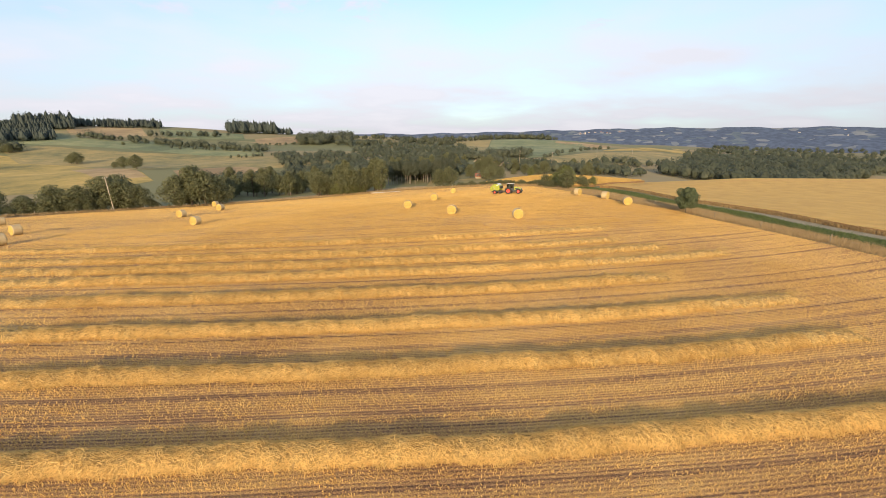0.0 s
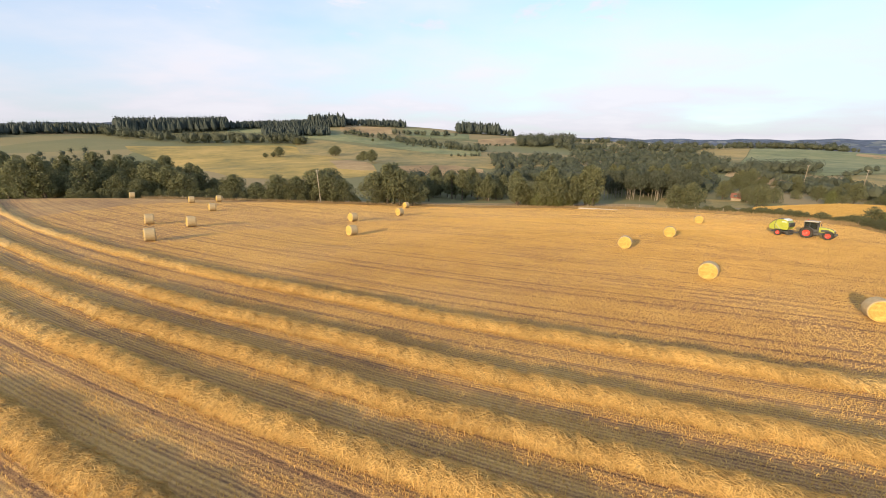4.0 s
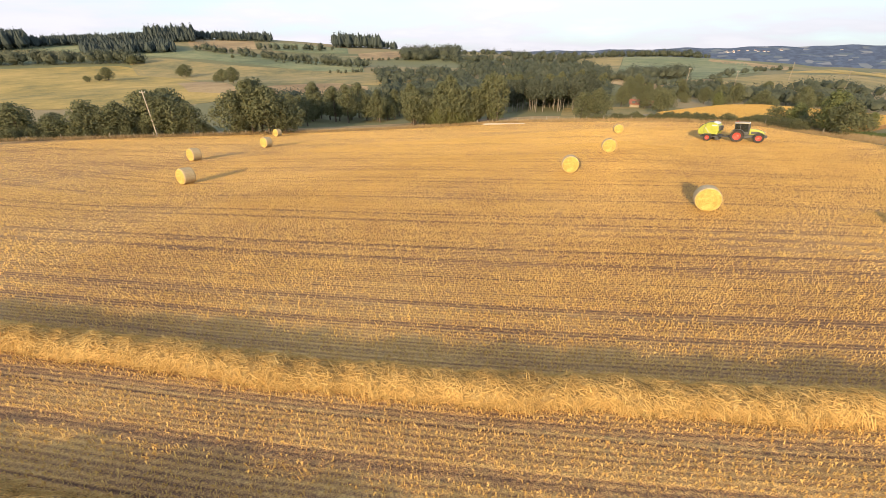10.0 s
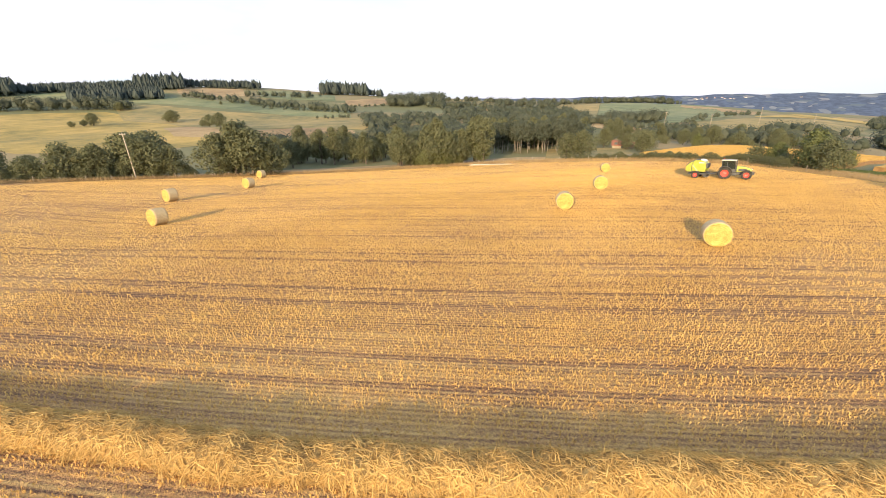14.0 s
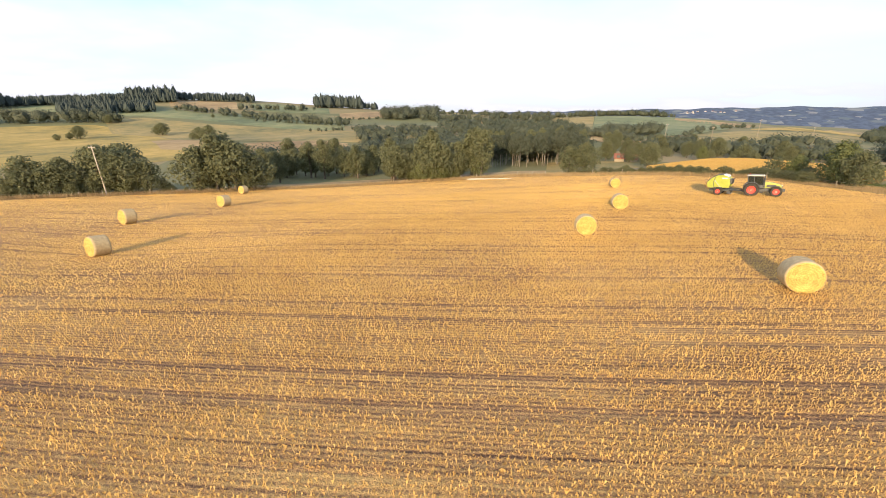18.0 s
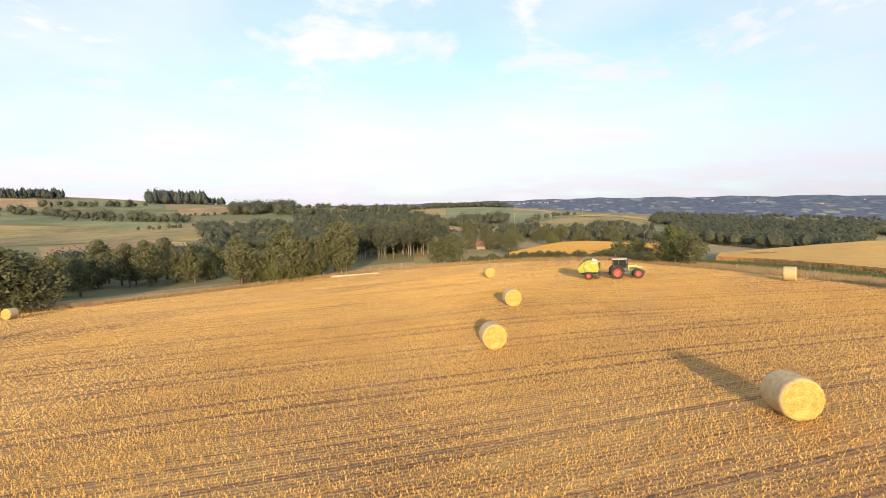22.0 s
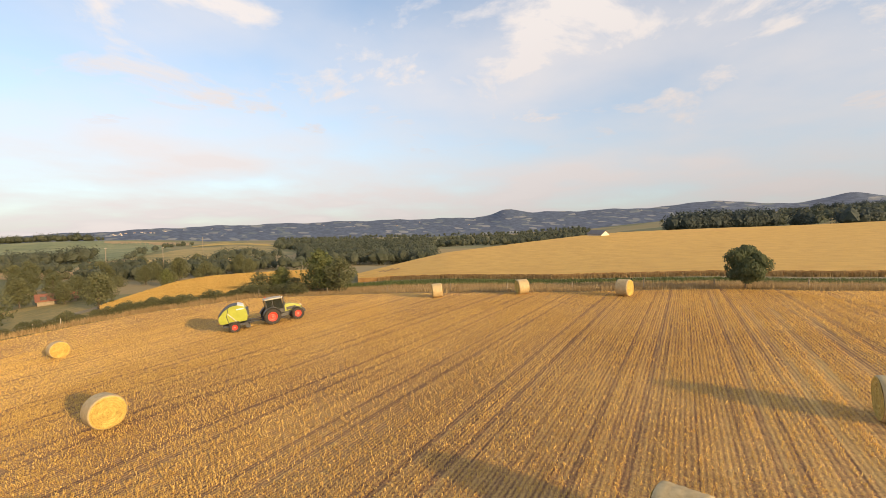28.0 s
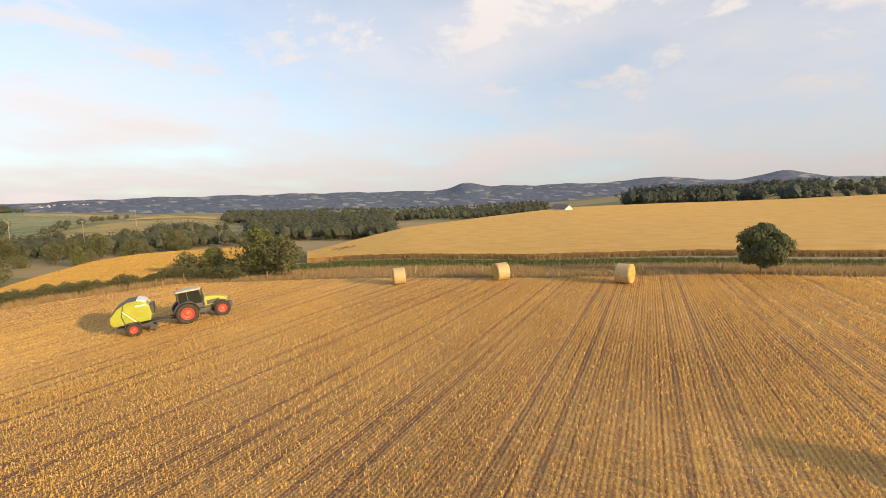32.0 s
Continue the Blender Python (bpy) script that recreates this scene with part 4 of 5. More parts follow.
    # lone trees on the meadows
    for az, r_, h in [(-14.9, 431, 10.4), (-15.3, 436, 8), (-22.2, 424, 9.6), (-23.0, 420, 5), (-24.1, 414, 4.7), (-10.9, 312, 10), (-11.8, 337, 8.8), (-12.4, 356, 5.1), (-9.1, 574, 4), (-19.0, 548, 9), (-18.2, 552, 7)]:
        x, y = polar(az, r_)
        put(round_, x, y, h, 9.0, "lone tree on the sloping meadow", "tree", "meadow trees", 1.25)
    for o in list(scene.objects):  # unused patterns
        if o.parent is None and o.type == "EMPTY" and "label" not in o:
            for c_ in list(o.children_recursive):
                bpy.data.objects.remove(c_)
            bpy.data.objects.remove(o)


def far_wood(name, places, hmin, hmax, material, label, seed, cone=False, sprays=34):
    """A far wood in one mesh: each tree a rough core with loose leaf sprays round it. places: plan points."""
    rng = np.random.default_rng(seed)
    bm = bmesh.new()
    bmesh.ops.create_icosphere(bm, subdivisions=1, radius=1.0)
    base = np.array([v.co[:] for v in bm.verts])
    tri = np.array([[v.index for v in f_.verts] for f_ in bm.faces])
    bm.free()
    p = np.asarray(places)
    n_ = len(p)
    z = height(p[:, 0], p[:, 1])
    h = rng.uniform(hmin, hmax, n_)
    w = h * (rng.uniform(0.24, 0.36, n_) if cone else rng.uniform(0.38, 0.62, n_))
    size = np.stack([w, w, h * 0.52], -1)
    mid = np.stack([p[:, 0], p[:, 1], z + h * 0.47], -1)

    def taper(v):
        if cone:
            k = 1.2 - 0.95 * (v[..., 2:3] + 1) / 2
            return np.concatenate([v[..., :2] * k, v[..., 2:3]], -1)
        return v

    core = taper(base[None] * ((0.82 if cone else 0.64) + rng.normal(0, 0.10, (n_, len(base), 1)))) * size[:, None] + mid[:, None]
    fa = (tri[None] + (np.arange(n_) * len(base))[:, None, None]).reshape(-1, 3)
    d = rng.normal(0, 1, (n_, sprays, 3))
    d /= np.linalg.norm(d, axis=-1, keepdims=True)
    c = taper(d * rng.uniform(0.8 if cone else 0.66, 1.12, (n_, sprays, 1))) * size[:, None] + mid[:, None]
    t = np.cross(d + rng.normal(0, .5, d.shape), rng.normal(0, 1, d.shape))
    t /= np.linalg.norm(t, axis=-1, keepdims=True)
    b = np.cross(d, t)
    s = (h * (0.05 if cone else 0.054))[:, None, None] * rng.uniform(0.6, 1.4, (n_, sprays, 1))
    v3 = np.stack([c - t * s - b * s * .5, c + t * s - b * s * .5, c + b * s], 2)
    k0 = n_ * len(base)
    co = np.concatenate([core.reshape(-1, 3), v3.reshape(-1, 3)])
    fb = np.arange(n_ * sprays * 3).reshape(-1, 3) + k0
    ob = raw_mesh(name, co, np.concatenate([fa, fb]), [material])
    return tagged(ob, label, "wood", kind="stuff")


def sector(rng, n, az0, az1, r0, r1):
    out = []
    for _ in range(n):
        out.append(polar(rng.uniform(az0, az1), math.exp(rng.uniform(math.log(r0), math.log(r1)))))
    return out


def line_of(rng, n, az0, ra, az1, rb, width=6.0):
    out = []
    for i in range(n):
        u = (i + rng.random()) / n
        x, y = polar(az0 + (az1 - az0) * u, ra + (rb - ra) * u)
        out.append((x + rng.uniform(-width, width), y + rng.uniform(-width, width)))
    return out


def far_woods():
    rng = random.Random(77)
    con = []
    for n, a0, a1, r0, r1 in [(560, -64, -46, 760, 870), (420, -46, -36.5, 790, 880), (420, -26.5, -17, 800, 900), (380, -17.5, -12, 800, 900), (420, -22.5, -14.5, 640, 735), (260, -12.5, -4, 850, 930), (40, 8.4, 10.5, 780, 840)]:
        con += sector(rng, n, a0, a1, r0, r1)
    far_wood("conifer_plantation", con, 9, 16, M["conifer"], "dark conifer plantation along the hill crest", 1, True, 14)
    far_wood("tall_conifer_stand", sector(rng, 560, -36.8, -26.0, 780, 890) + sector(rng, 120, -16.5, -12.0, 820, 900) + sector(rng, 120, 2.8, 8.6, 790, 860), 18, 25, M["conifer"], "tall dense conifer stand on the hilltop", 12, True, 16)
    rows_ = [(38, -32.1, 632, -18.1, 554, 7), (22, -38.8, 789, -32.0, 651, 8), (5, -42.7, 821, -39.1, 800, 3)]
    big = [q for args in rows_ for q in line_of(rng, *args)] + sector(rng, 70, 11.2, 18.0, 570, 660)
    far_wood("hillside_woods", big, 11, 17, M["leaf_far_hazy"], "rounded green trees in rows across the facing slope", 21, False, 180)
    far_wood("ridge_thicket", line_of(rng, 44, 38.8, 272, 46.2, 290, 9), 6, 9.5, M["leaf_far_hazy"], "dark green thicket below the rounded ridge", 25, False, 110)
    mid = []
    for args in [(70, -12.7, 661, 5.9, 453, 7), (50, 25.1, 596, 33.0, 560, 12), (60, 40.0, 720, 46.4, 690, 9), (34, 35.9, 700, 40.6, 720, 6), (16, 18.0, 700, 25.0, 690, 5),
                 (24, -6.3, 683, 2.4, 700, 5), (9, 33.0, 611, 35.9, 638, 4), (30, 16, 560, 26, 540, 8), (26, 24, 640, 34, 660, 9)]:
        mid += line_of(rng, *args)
    far_wood("slope_hedgerows", mid, 6, 12, M["leaf_far_hazy"], "tall hedgerows dividing the sloping fields", 22, False, 110)
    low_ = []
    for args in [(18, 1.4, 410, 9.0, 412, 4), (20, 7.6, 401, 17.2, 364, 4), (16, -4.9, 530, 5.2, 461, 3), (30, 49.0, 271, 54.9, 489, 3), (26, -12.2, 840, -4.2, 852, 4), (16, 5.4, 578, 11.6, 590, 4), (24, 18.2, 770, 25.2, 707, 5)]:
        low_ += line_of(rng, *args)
    far_wood("slope_bushes", low_, 2.5, 5.5, M["leaf_far_hazy"], "low bushy hedges on the sloping fields", 23, False, 70)
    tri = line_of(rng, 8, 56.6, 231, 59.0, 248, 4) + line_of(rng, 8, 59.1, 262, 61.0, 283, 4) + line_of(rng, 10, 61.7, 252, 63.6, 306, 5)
    far_wood("field_thickets", tri, 4.0, 8.0, M["leaf_far_hazy"], "dark thickets in the sloping olive field", 24, False, 70)
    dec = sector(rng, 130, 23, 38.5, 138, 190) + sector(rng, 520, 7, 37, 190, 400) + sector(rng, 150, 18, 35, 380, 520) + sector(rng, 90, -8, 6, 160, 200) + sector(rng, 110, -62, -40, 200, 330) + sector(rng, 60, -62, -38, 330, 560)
    far_wood("valley_woods", dec, 4.0, 8.5, M["leaf_far_hazy"], "dark green woods and hedgerows in the valley", 2, False, 90)
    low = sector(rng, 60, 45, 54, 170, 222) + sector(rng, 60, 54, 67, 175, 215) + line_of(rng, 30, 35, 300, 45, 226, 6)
    far_wood("hedgerow_woods", low, 4.0, 6.5, M["leaf_far_hazy"], "dark hedgerow trees between the valley fields", 6, False, 70)
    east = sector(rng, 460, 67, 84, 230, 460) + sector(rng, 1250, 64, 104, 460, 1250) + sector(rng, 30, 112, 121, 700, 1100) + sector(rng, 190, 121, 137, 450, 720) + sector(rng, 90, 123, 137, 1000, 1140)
    far_wood("eastern_woods", east, 6, 11, M["leaf_far_hazy"], "dark woods beyond the grain field", 3, False, 80)
    belt = line_of(rng, 140, 113.2, 350, 121.3, 385, 10) + line_of(rng, 5, 124.3, 385, 124.9, 390, 4) + line_of(rng, 8, 128.3, 390, 129.3, 400, 6) + line_of(rng, 30, 126, 950, 131.5, 980, 9)
    far_wood("tree_belt_behind_crest", belt, 10, 16, M["conifer"], "dense dark belt of trees behind the grain crest", 4, False, 150)


plant()
far_woods()


def wheel_marks():
    """Flattened wheel marks curving through the grain."""
    for k, (az0, r0, az1, r1, bend) in enumerate([(76.2, 104, 78.0, 111, 1.2), (76.9, 103, 78.8, 110.5, 1.2)]):
        p = []
        for u in np.linspace(0, 1, 24):
            p.append(polar(az0 + (az1 - az0) * u + 0.25 * math.sin(u * math.pi), r0 + (r1 - r0) * u + bend * math.sin(u * math.pi * 2)))
        p = np.array(p)
        d = np.gradient(p, axis=0)
        d /= np.linalg.norm(d, axis=1)[:, None]
        q = p[:, None] + np.stack([-d[:, 1], d[:, 0]], -1)[:, None] * np.array([-0.3, 0.3])[None, :, None]
        z = height(q[..., 0], q[..., 1]) + 0.85 + 0.09
        ob = raw_mesh("wheel_mark", np.concatenate([q, z[..., None]], -1).reshape(-1, 3), grid_faces(24, 2), [M["wheat_side"]])
        tagged(ob, "curved flattened wheel mark in the ripe grain", "wheel mark", "wheel marks in the grain", kind="structure")


wheel_marks()

# ---- tractor and baler ----
M["lime"] = plain("lime_paint", (0.27, 0.30, 0.03), (0.35, 0.375, 0.05), 2.0, 0.4)
M["white_paint"] = plain("white_paint", (0.62, 0.62, 0.58), (0.78, 0.78, 0.74), 3.0, 0.4)
M["beige_paint"] = plain("beige_paint", (0.36, 0.33, 0.26), (0.48, 0.45, 0.37), 3.0, 0.5)
M["grey_paint"] = plain("grey_paint", (0.16, 0.16, 0.15), (0.26, 0.26, 0.24), 3.0, 0.45)
M["dark"] = plain("dark_grey_paint", (0.035, 0.036, 0.036), (0.075, 0.075, 0.07), 5.0, 0.55)
M["tyre"] = plain("dusty_rubber", (0.022, 0.020, 0.018), (0.065, 0.055, 0.042), 6.0, 0.9, bump=0.01)
M["red"] = plain("red_paint", (0.52, 0.045, 0.03), (0.66, 0.075, 0.045), 3.0, 0.4)
M["steel"] = plain("worn_steel", (0.28, 0.27, 0.25), (0.45, 0.43, 0.40), 6.0, 0.4, 0.9)
M["lamp"] = plain("lamp_lens", (0.75, 0.75, 0.72), (0.85, 0.85, 0.82), 4.0, 0.15)


def glass():
    mt, n, l, bs = nodes_of("tinted_glass")
    bs.inputs["Base Color"].default_value = (0.06, 0.08, 0.075, 1)
    bs.inputs["Roughness"].default_value = 0.12
    bs.inputs["Specular IOR Level"].default_value = 0.25
    bs.inputs["Transmission Weight"].default_value = 0.75
    return mt


M["glass"] = glass()


def box(bm, x0, x1, y0, y1, z0, z1, bevel=0.03):
    r = bmesh.ops.create_cube(bm, size=1.0, matrix=Matrix.Translation(((x0 + x1) / 2, (y0 + y1) / 2, (z0 + z1) / 2)) @ Matrix.Diagonal((x1 - x0, y1 - y0, z1 - z0, 1)))
    if bevel:
        es = list({e_ for v in r["verts"] for e_ in v.link_edges})
        bmesh.ops.bevel(bm, geom=es, offset=bevel, segments=2, affect="EDGES", profile=0.6)


def prism(bm, outline, y0, y1, bevel=0.04):
    """A side outline (x, z) carried across from y0 to y1, with softened edges."""
    a_ = [bm.verts.new((x, y0, z)) for x, z in outline]
    b_ = [bm.verts.new((x, y1, z)) for x, z in outline]
    n_ = len(outline)
    fs = [bm.faces.new(a_), bm.faces.new(b_[::-1])]
    for k in range(n_):
        fs.append(bm.faces.new((a_[k], b_[k], b_[(k + 1) % n_], a_[(k + 1) % n_])))
    bmesh.ops.recalc_face_normals(bm, faces=fs)
    if bevel:
        bmesh.ops.bevel(bm, geom=list({e_ for f_ in fs for e_ in f_.edges}), offset=bevel, segments=2, affect="EDGES", profile=0.6)


def simple(name, parent, material, shape, *args, label="", smooth=False, **kw):
    bm = bmesh.new()
    shape(bm, *args, **kw)
    return part(name, bm, material, parent, label, smooth)


def rod(bm, a_, b_, r, seg=10):
    tube(bm, a_, b_, r, r, seg)


def lathe(bm, prof, seg, cx, cy, cz):
    """Rings (y, radius) turned about the y axis."""
    rings = [[bm.verts.new((cx + math.cos(2 * math.pi * k / seg) * r, cy + y, cz + math.sin(2 * math.pi * k / seg) * r)) for k in range(seg)] for y, r in prof]
    for r0, r1 in zip(rings, rings[1:]):
        for k in range(seg):
            bm.faces.new((r0[k], r0[(k + 1) % seg], r1[(k + 1) % seg], r1[k]))
    return rings


def wheel(parent, x, y, rad, wid, rim, side):
    """Tyre with lugs, and a dished red rim with a hub."""
    root = new("wheel")
    root.parent = parent
    bm = bmesh.new()
    h = wid / 2
    lathe(bm, [(-h * .8, rim), (-h, rad * .80), (-h * .9, rad * .94), (-h * .55, rad * .985), (h * .55, rad * .985), (h * .9, rad * .94), (h, rad * .80), (h * .8, rim), (-h * .8, rim)], 36, x, y, rad)
    for k in range(22):
        for sg in (-1, 1):
            an = 2 * math.pi * (k + (0.5 if sg > 0 else 0)) / 22
            m = Matrix.Translation((x, y, rad)) @ Matrix.Rotation(-an, 4, "Y") @ Matrix.Translation((rad * 0.985, sg * h * .48, 0)) @ Matrix.Rotation(sg * 0.6, 4, "X") @ Matrix.Diagonal((0.05, h * 0.95, 0.055, 1))
            bmesh.ops.create_cube(bm, size=1.0, matrix=m)
    bmesh.ops.recalc_face_normals(bm, faces=bm.faces)
    part("tyre", bm, M["tyre"], root, "dusty black lugged tyre")
    bm = bmesh.new()
    s = side
    rings = lathe(bm, [(s * h * .82, rim * 1.02), (s * h * .86, rim * .96), (s * h * .45, rim * .88), (s * h * .30, rim * .52), (s * h * .40, rim * .30), (s * h * .62, rim * .26), (s * h * .62, 0.01)], 28, x, y, rad)
    bmesh.ops.recalc_face_normals(bm, faces=bm.faces)
    part("rim", bm, M["red"], root, "bright red steel rim", True)
    bm = bmesh.new()
    for k in range(8):
        an = 2 * math.pi * k / 8
        px, pz = x + math.cos(an) * rim * .2, rad + math.sin(an) * rim * .2
        rod(bm, (px, y + s * h * .60, pz), (px, y + s * h * .68, pz), 0.025, 6)
    part("wheel_nuts", bm, M["steel"], root)
    return root


def build_tractor():
    t = new("tractor")
    simple("chassis", t, M["dark"], box, -0.45, 2.95, -0.34, 0.34, 0.62, 1.10)
    simple("rear_axle", t, M["dark"], rod, (0, -0.95, 0.90), (0, 0.95, 0.90), 0.16)
    simple("front_axle", t, M["dark"], rod, (2.78, -0.85, 0.70), (2.78, 0.85, 0.70), 0.12)
    simple("hood", t, M["lime"], prism, [(1.35, 1.10), (1.35, 1.98), (2.2, 1.92), (3.0, 1.72), (3.38, 1.45), (3.42, 1.12)], -0.40, 0.40, bevel=0.08, label="lime-green sloping hood")
    simple("grille", t, M["dark"], prism, [(3.36, 1.08), (3.40, 1.44), (3.46, 1.42), (3.48, 1.06)], -0.30, 0.30, bevel=0.01)
    for y in (-1, 1):
        simple("side_grille", t, M["dark"], box, 1.7, 2.75, y * 0.405 - 0.015, y * 0.405 + 0.015, 1.22, 1.58, bevel=0.01)
        simple("headlight", t, M["lamp"], box, 3.37, 3.45, y * 0.22 - 0.11, y * 0.22 + 0.11, 1.46, 1.58, bevel=0.02)
        # fenders over the rear wheels
        bm = bmesh.new()
        pts = [(math.cos(a_) * 1.02, 0.92 + math.sin(a_) * 1.02) for a_ in np.linspace(radians(5), radians(165), 14)]
        inn = [(math.cos(a_) * 0.97, 0.92 + math.sin(a_) * 0.97) for a_ in np.linspace(radians(165), radians(5), 14)]
        prism(bm, pts + inn, y * 0.95 - 0.33, y * 0.95 + 0.33, bevel=0)
        part("rear_fender", bm, M["dark"], t)
        bm = bmesh.new()
        pts = [(2.78 + math.cos(a_) * 0.80, 0.68 + math.sin(a_) * 0.80) for a_ in np.linspace(radians(35), radians(150), 10)]
        inn = [(2.78 + math.cos(a_) * 0.76, 0.68 + math.sin(a_) * 0.76) for a_ in np.linspace(radians(150), radians(35), 10)]
        prism(bm, pts + inn, y * 0.88 - 0.22, y * 0.88 + 0.22, bevel=0)
        part("front_fender", bm, M["dark"], t)
        wheel(t, 0, y * 0.95, 0.90, 0.56, 0.52, y)
        wheel(t, 2.78, y * 0.88, 0.68, 0.46, 0.38, y)
        simple("step", t, M["dark"], box, 0.95, 1.35, y * 0.75 - 0.2, y * 0.75 + 0.2, 0.5, 0.56, bevel=0.01)
        simple("fuel_tank", t, M["dark"], box, 0.85, 1.55, y * 0.58 - 0.2, y * 0.58 + 0.2, 0.62, 1.05, bevel=0.06)
        simple("mirror", t, M["dark"], box, 1.38, 1.46, y * 1.12 - 0.12, y * 1.12 + 0.12, 1.95, 2.35, bevel=0.02)
        simple("mirror_arm", t, M["dark"], rod, (1.30, y * 0.72, 2.45), (1.42, y * 1.12, 2.30), 0.02, 6)
    simple("cab_base", t, M["dark"], prism, [(-0.35, 1.10), (-0.45, 1.62), (1.30, 1.55), (1.38, 1.10)], -0.72, 0.72, bevel=0.04)
    simple("cab_roof", t, M["beige_paint"], prism, [(-0.62, 2.74), (-0.56, 2.87), (0.4, 2.92), (1.25, 2.87), (1.36, 2.77), (1.30, 2.72)], -0.80, 0.80, bevel=0.06, label="thin beige cab roof")
    for y in (-0.70, 0.70):
        for x0, z0, x1, z1 in [(-0.45, 1.6, -0.48, 2.74), (0.28, 1.55, 0.22, 2.74), (1.32, 1.52, 1.20, 2.74)]:
            simple("cab_pillar", t, M["dark"], rod, (x0, y, z0), (x1, y * 0.98, z1), 0.045, 8)
        simple("side_window", t, M["glass"], prism, [(-0.42, 1.62), (-0.45, 2.70), (1.18, 2.70), (1.28, 1.58)], y - 0.012, y + 0.012, bevel=0)
        simple("work_lamp", t, M["lamp"], box, 1.30, 1.37, y * 0.85 - 0.08, y * 0.85 + 0.08, 2.80, 2.90, bevel=0.01)
    simple("windscreen", t, M["glass"], prism, [(1.30, 1.56), (1.18, 2.70), (1.21, 2.70), (1.33, 1.56)], -0.66, 0.66, bevel=0)
    simple("rear_window", t, M["glass"], prism, [(-0.46, 1.62), (-0.50, 2.70), (-0.47, 2.70), (-0.43, 1.62)], -0.66, 0.66, bevel=0)
    simple("seat", t, M["dark"], prism, [(-0.05, 1.6), (-0.12, 2.15), (0.0, 2.18), (0.08, 1.75), (0.42, 1.75), (0.42, 1.6)], -0.24, 0.24, bevel=0.04)
    simple("steering_wheel", t, M["dark"], rod, (0.78, -0.18, 1.95), (0.78, 0.18, 1.95), 0.03, 6)
    simple("exhaust_pipe", t, M["dark"], rod, (1.42, -0.62, 1.2), (1.42, -0.62, 2.85), 0.07, 10)
    simple("front_weight", t, M["dark"], box, 3.42, 3.78, -0.45, 0.45, 0.66, 1.02, bevel=0.06)
    simple("beacon", t, M["red"], rod, (-0.3, 0.55, 2.9), (-0.3, 0.55, 3.08), 0.06, 10)
    simple("drawbar", t, M["dark"], box, -1.0, -0.4, -0.10, 0.10, 0.50, 0.62, bevel=0.01)
    for y in (-0.45, 0.45):
        simple("lift_arm", t, M["dark"], rod, (-0.3, y, 0.75), (-1.0, y, 0.62), 0.045, 8)
    return tagged(t, "lime-green tractor with a beige cab roof and red wheels", "tractor")


